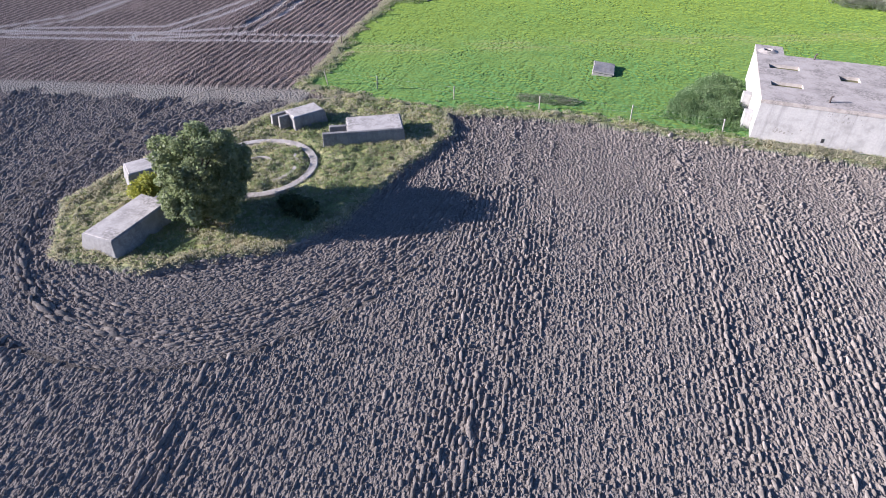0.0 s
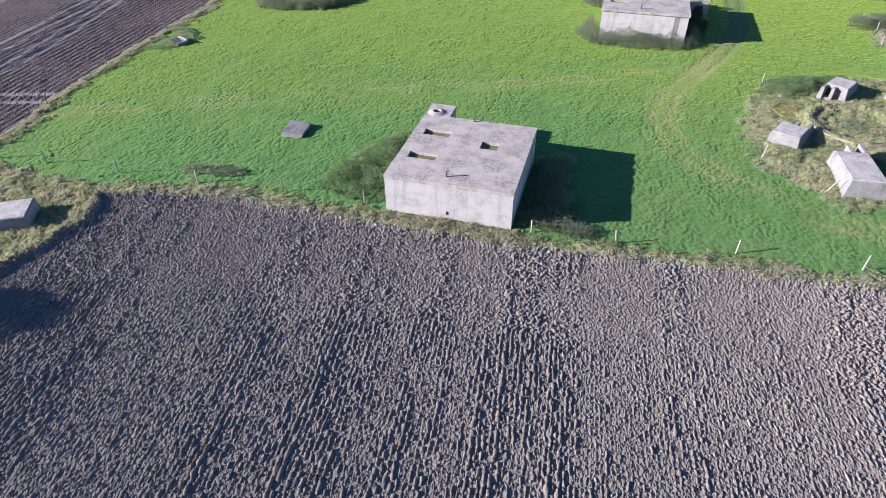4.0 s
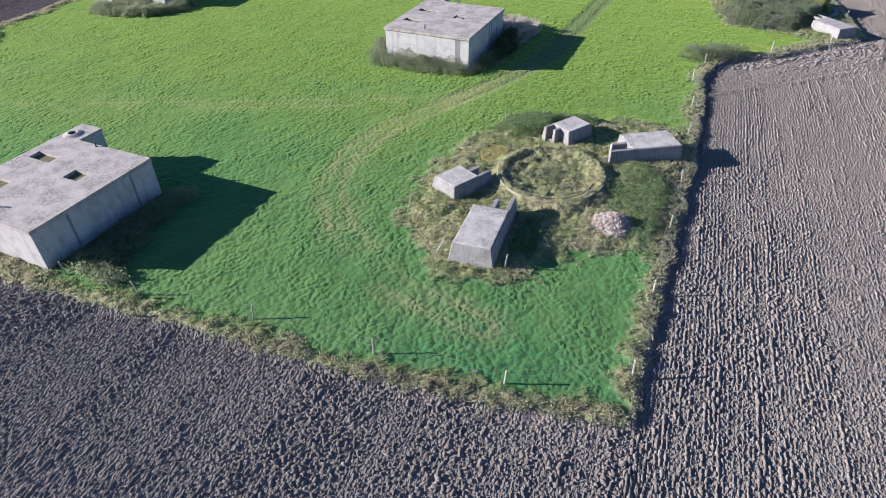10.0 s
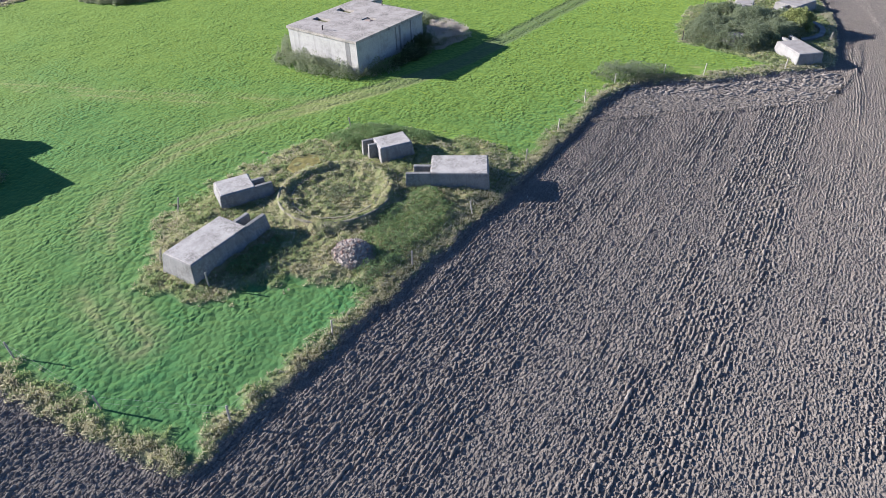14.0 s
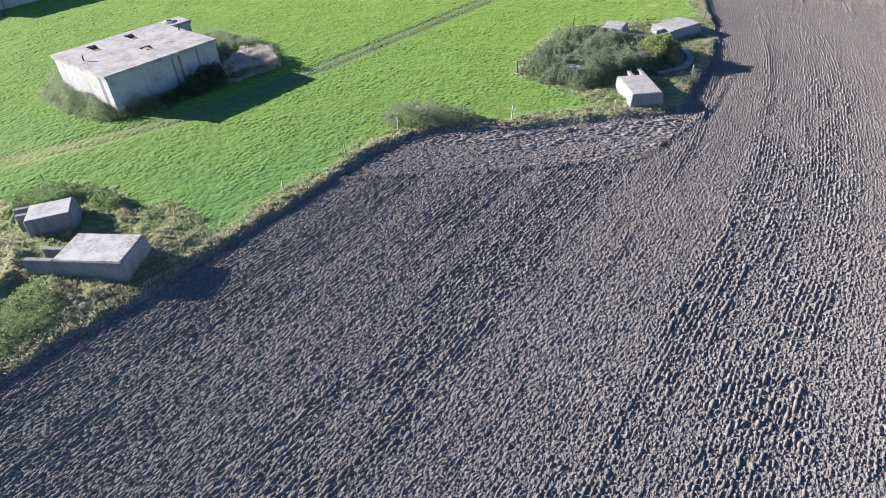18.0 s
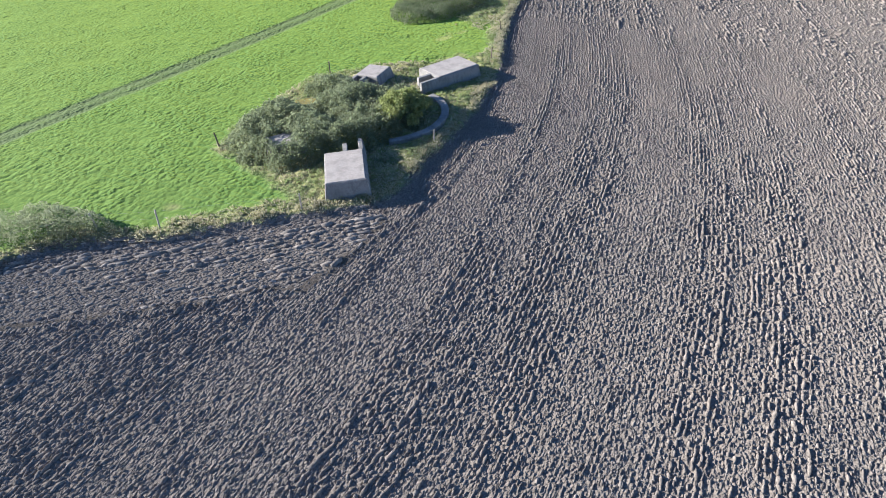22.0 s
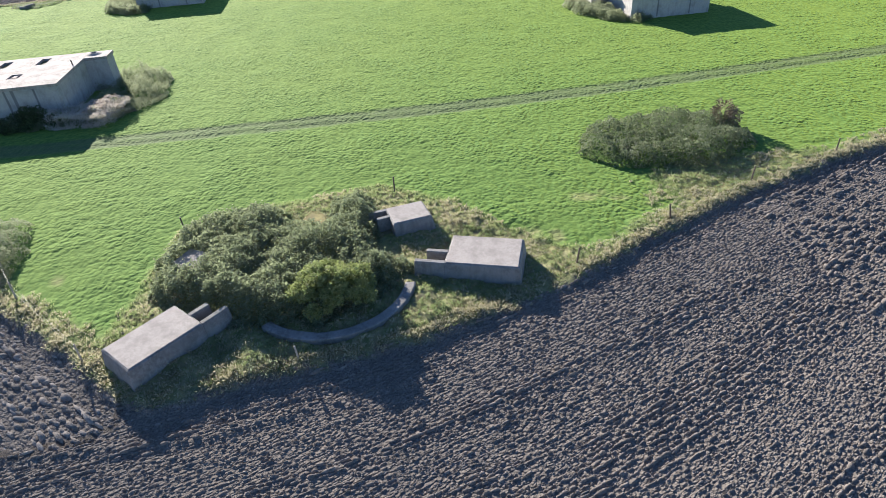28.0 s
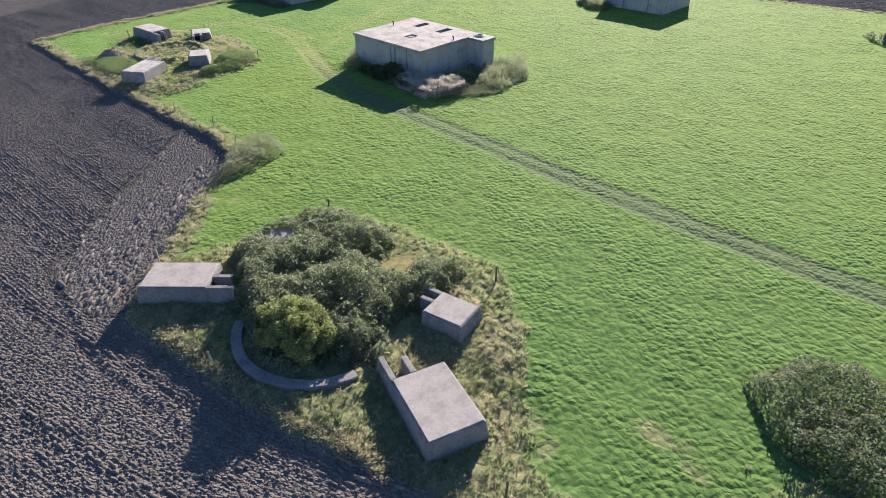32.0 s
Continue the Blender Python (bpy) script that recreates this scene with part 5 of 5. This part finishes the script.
weed_patch([(3.0, 157.0), (5.5, 155.2), (10, 155.2), (15, 157.8), (17.4, 161), (15.9, 163.5), (15.7, 160.3), (8.4, 160.3), (8.4, 158.0), (5.4, 158.0), (5.4, 163), (3.2, 161)], 0.9, 67, LEAF_GREY, "grey-green weeds round the northern bunker")


weed_patch([(-27.5, 128.8), (-24.3, 131.0), (-23.3, 136.0), (-26.5, 140.8), (-30.5, 143.8), (-31.8, 142.6), (-28.4, 139.6), (-25.2, 133.4), (-26.4, 130.8)], 1.0, 68, LEAF_GREY, "grey-green weeds in front of the far shelter", 0.09, 260)
weed_patch([(-32.6, 69.0), (-29.8, 69.6), (-27.8, 72.4), (-27.9, 74.6), (-30.4, 77.4), (-33.2, 77.0), (-31.0, 73.6)], 0.35, 69, LEAF_REED, "rough weeds round the culvert", 0.06, 200)

# ---- reeds round the bunkers ----
def reed_bed(name, outline, seed, label, dense=26, high=1.25, material=None):
    """Feathery upright stalks, each a loose column of narrow leaves."""
    o = np.array(outline, float)
    area = (o[:, 0].max() - o[:, 0].min()) * (o[:, 1].max() - o[:, 1].min())
    rr = np.random.default_rng(seed)
    n = int(area * dense * 1.3)
    x, y = rr.uniform(o[:, 0].min(), o[:, 0].max(), n), rr.uniform(o[:, 1].min(), o[:, 1].max(), n)
    s = signed(outline, x, y)
    ok = s > 0
    for bx, by, w, d in ((b[1], b[2], b[3], b[4]) for b in BIG):
        ok &= ~((x > bx - 0.1) & (x < bx + w + 0.1) & (y > by - 0.1) & (y < by + d + 0.1))
    z, _ = ground_height(x, y, False)
    grow = np.minimum(1, 0.5 + s / 1.8) * (0.5 + 0.7 * smooth(0.25, 0.75, fbm(x * 0.9, y * 0.9, seed, 2))) * (0.5 + 0.9 * smooth(0.2, 0.8, vnoise(x * 0.7, y * 0.7, seed + 9))) 
    each = 12
    p = np.repeat(np.stack([x, y, z], 1)[ok], each, 0)
    up = np.tile(np.linspace(0.22, 1.0, each), int(ok.sum()))
    tall = np.repeat(high * grow[ok] * rr.uniform(0.7, 1.15, int(ok.sum())), each)
    sway = np.repeat(rr.normal(0, 0.16, (int(ok.sum()), 2)), each, 0) * up[:, None] ** 1.5
    c = p + np.concatenate([sway + rr.normal(0, 0.07, (len(p), 2)), (up * tall + rr.normal(0, 0.04, len(p)))[:, None]], 1)
    return tagged(leaves(name, c, 0.042, material or LEAF_REED, None, 1.7, 4.2, seed + 1), label, "reeds", kind="stuff")


reed_bed("reeds", [(15.6, 88.3), (17.8, 85.2), (24.4, 84.6), (29.2, 85.8), (31.8, 90.5), (28.7, 90.8), (28.7, 87.5), (18.6, 87.5), (18.4, 91), (16.6, 91)], 71, "reeds and tall weeds along the bunker's sunny wall", 12, 1.5, LEAF_REED)
reed_bed("reeds", [(28.6, 90.5), (30.6, 91.5), (31.3, 97), (30.6, 103.5), (26, 107), (19, 106.4), (14.8, 102.5), (17, 99.5), (21.2, 99), (21.2, 101.2), (28.6, 98.6)], 73, "thick reeds behind the bunker", 26, 1.1)
PLUMES = [(29.6, 97.0), (31.3, 97.4), (32.2, 103.0), (28.4, 104.6), (26.6, 103.4), (27.2, 101.0)]
reed_bed("seed_heads", PLUMES, 75, "pale feathery seed heads among the reeds", 30, 1.3, SEED_HEADS)
rr_plume = np.random.default_rng(76)
px_, py_ = rr_plume.uniform(26.6, 32.2, 9000), rr_plume.uniform(97, 104.6, 9000)
ok_ = signed(PLUMES, px_, py_) + 0.8 * (fbm(px_, py_, 77, 2) - 0.5) > 0.15
plume_z = 0.75 + 0.75 * fbm(px_ * 0.9, py_ * 0.9, 78, 2) + rr_plume.normal(0, 0.10, 9000)
tagged(leaves("feathery_plumes", np.stack([px_, py_, plume_z], 1)[ok_], 0.07, SEED_HEADS, None, 1.5, 3.2, 79), "soft pinkish-grey plumes of tall grass beside the bunker", "reeds", kind="stuff")
reed_bed("weeds", [(-29.5, 90.8), (-27, 87.6), (-23, 87.2), (-18.2, 88.8), (-15.0, 92.6), (-15.5, 95.5), (-19, 95.5), (-19, 93.1), (-26, 93.1), (-26, 90.9)], 77, "tall weeds along the far bunker's foot", 22, 1.05, LEAF_GREY)
reed_bed("weeds", [(3.2, 157.0), (5.5, 155.6), (10, 155.6), (15, 158.0), (17.2, 161), (15.6, 163.5), (15.6, 160.5), (8.2, 160.5), (8.2, 158.2), (5.6, 158.2), (5.6, 163), (3.4, 161)], 79, "tall weeds along the northern bunker's foot", 22, 1.05, LEAF_GREY)


reed_bed("scrub", list(SCRUB[0]), 81, "tall grey-green stalks in the scrub", 4, 1.0, LEAF_SCRUB)
reed_bed("scrub", [(49.0, 100.2), (51.2, 99.6), (54.2, 101.6), (55.6, 103.6), (53.0, 103.4), (50.0, 102.2)], 83, "grey-green scrub in the fence line", 12, 0.9, LEAF_GREY)
reed_bed("weeds", [(0.4, 47.5), (3.5, 46.6), (6.4, 47), (6.4, 57), (4.4, 58), (2.4, 55.5), (0.8, 51)], 85, "tall weeds against the bunker's side", 22, 0.6, LEAF_NETTLE)
reed_bed("weeds", [(16.2, 46.6), (21.5, 46.4), (20.5, 48.5), (19.0, 51), (18.4, 56.5), (16.2, 56.8)], 87, "rank weeds in the bunker's shadow", 24, 0.6, LEAF_GREY)


reed_bed("weeds", [(64.8, 117.4), (67.0, 117.8), (67.5, 121.6), (66.0, 120.6)], 91, "tall dark grass beside the shelter", 14, 0.32, LEAF_REED)


reed_bed("dry_grass", [(6.2, 44.9), (16.6, 45.0), (16.4, 46.05), (6.3, 46.05)], 93, "tall dry grass along the bunker's foot", 34, 0.55, BLADE_STRAW)


# ---- fences ----
def fence(posts, label, wires=2, material=None, high=1.15, seed=1):
    rr = random.Random(seed)
    x0, y0 = posts[0]
    top = thing("fence", pose(x0, y0, 0), label, "fence", "wire fences")
    tops = []
    for x, y in posts:
        z, hh = height_at(x, y), high * rr.uniform(0.92, 1.1)
        ob = part("post", roughen(box(-0.042, 0.042, -0.042, 0.042, -0.4, hh, 0.012), 1, 0.008, x), material or POST_WOOD, top, "pale weathered wooden post")
        lean = pose(x - x0, y - y0, z, rr.uniform(-7, 7), rr.uniform(-7, 7), rr.uniform(0, 90))
        ob.matrix_local = lean
        tops.append((lean, hh))
    for w in range(wires):
        k = 0.92 - 0.4 * w
        for (a, ha), (b, hb) in zip(tops, tops[1:]):
            p, q2 = a @ Vector((0, 0, ha * k)), b @ Vector((0, 0, hb * k))
            part("wire", tube([p, (p + q2) / 2 - Vector((0, 0, 0.05)), q2], 0.003, 4), WIRE, top)
    return top


fence([(-27.6, 44.6), (-23, 45.0), (-16.1, 45.2), (-9, 45.6), (-1.9, 46.3), (4.8, 46.4)], "wire fence on pale posts along the field", seed=2)
fence([(17.4, 46.2), (23.2, 46.6), (31, 47.6), (38.75, 48), (46, 48.8), (52.0, 51.9)], "wire fence on pale posts below the meadow", seed=3)
fence([(52.0, 51.9), (52.0, 58.9), (52.1, 66), (52.1, 72.8), (51.7, 81.1), (51.4, 87.2), (50.9, 93.6), (51.6, 98.8), (54.8, 103.4), (58.1, 105.4), (64.4, 111.0)], "wire fence on pale posts between meadow and field", seed=4)
fence([(62.3, 137.3), (59.3, 144.4), (56.2, 151.6), (53.9, 159.5), (52.2, 169)], "wire fence at the meadow's far edge", material=DARK_WOOD, seed=5)
fence([(-30.3, 46.5), (-31.2, 54), (-32.6, 64), (-33.6, 76), (-34.6, 88)], "wire fence along the western field", material=DARK_WOOD, seed=6)
for x, y, h, lx, ly, mat in ((43.0, 57.6, 1.25, 4, 6, POST_WOOD), (34.2, 61.6, 1.2, -10, 14, POST_WOOD), (36.1, 78.0, 1.15, 3, -4, POST_WOOD), (38.3, 57.4, 1.35, 6, 24, POST_WOOD), (51.4, 127.9, 1.3, 0, 3, DARK_WOOD), (53.2, 114.0, 1.2, 2, -3, DARK_WOOD), (66.7, 121.8, 1.0, 3, 5, POST_WOOD)):
    ob = part("fence_post", roughen(box(-0.045, 0.045, -0.045, 0.045, -0.4, h, 0.012), 1, 0.008, x), mat)
    ob.matrix_world = pose(x, y, height_at(x, y), lx, ly, 20)
    tagged(ob, ("dark" if mat is DARK_WOOD else "pale") + " single wooden post standing in rough grass", "fence post", "single fence posts")
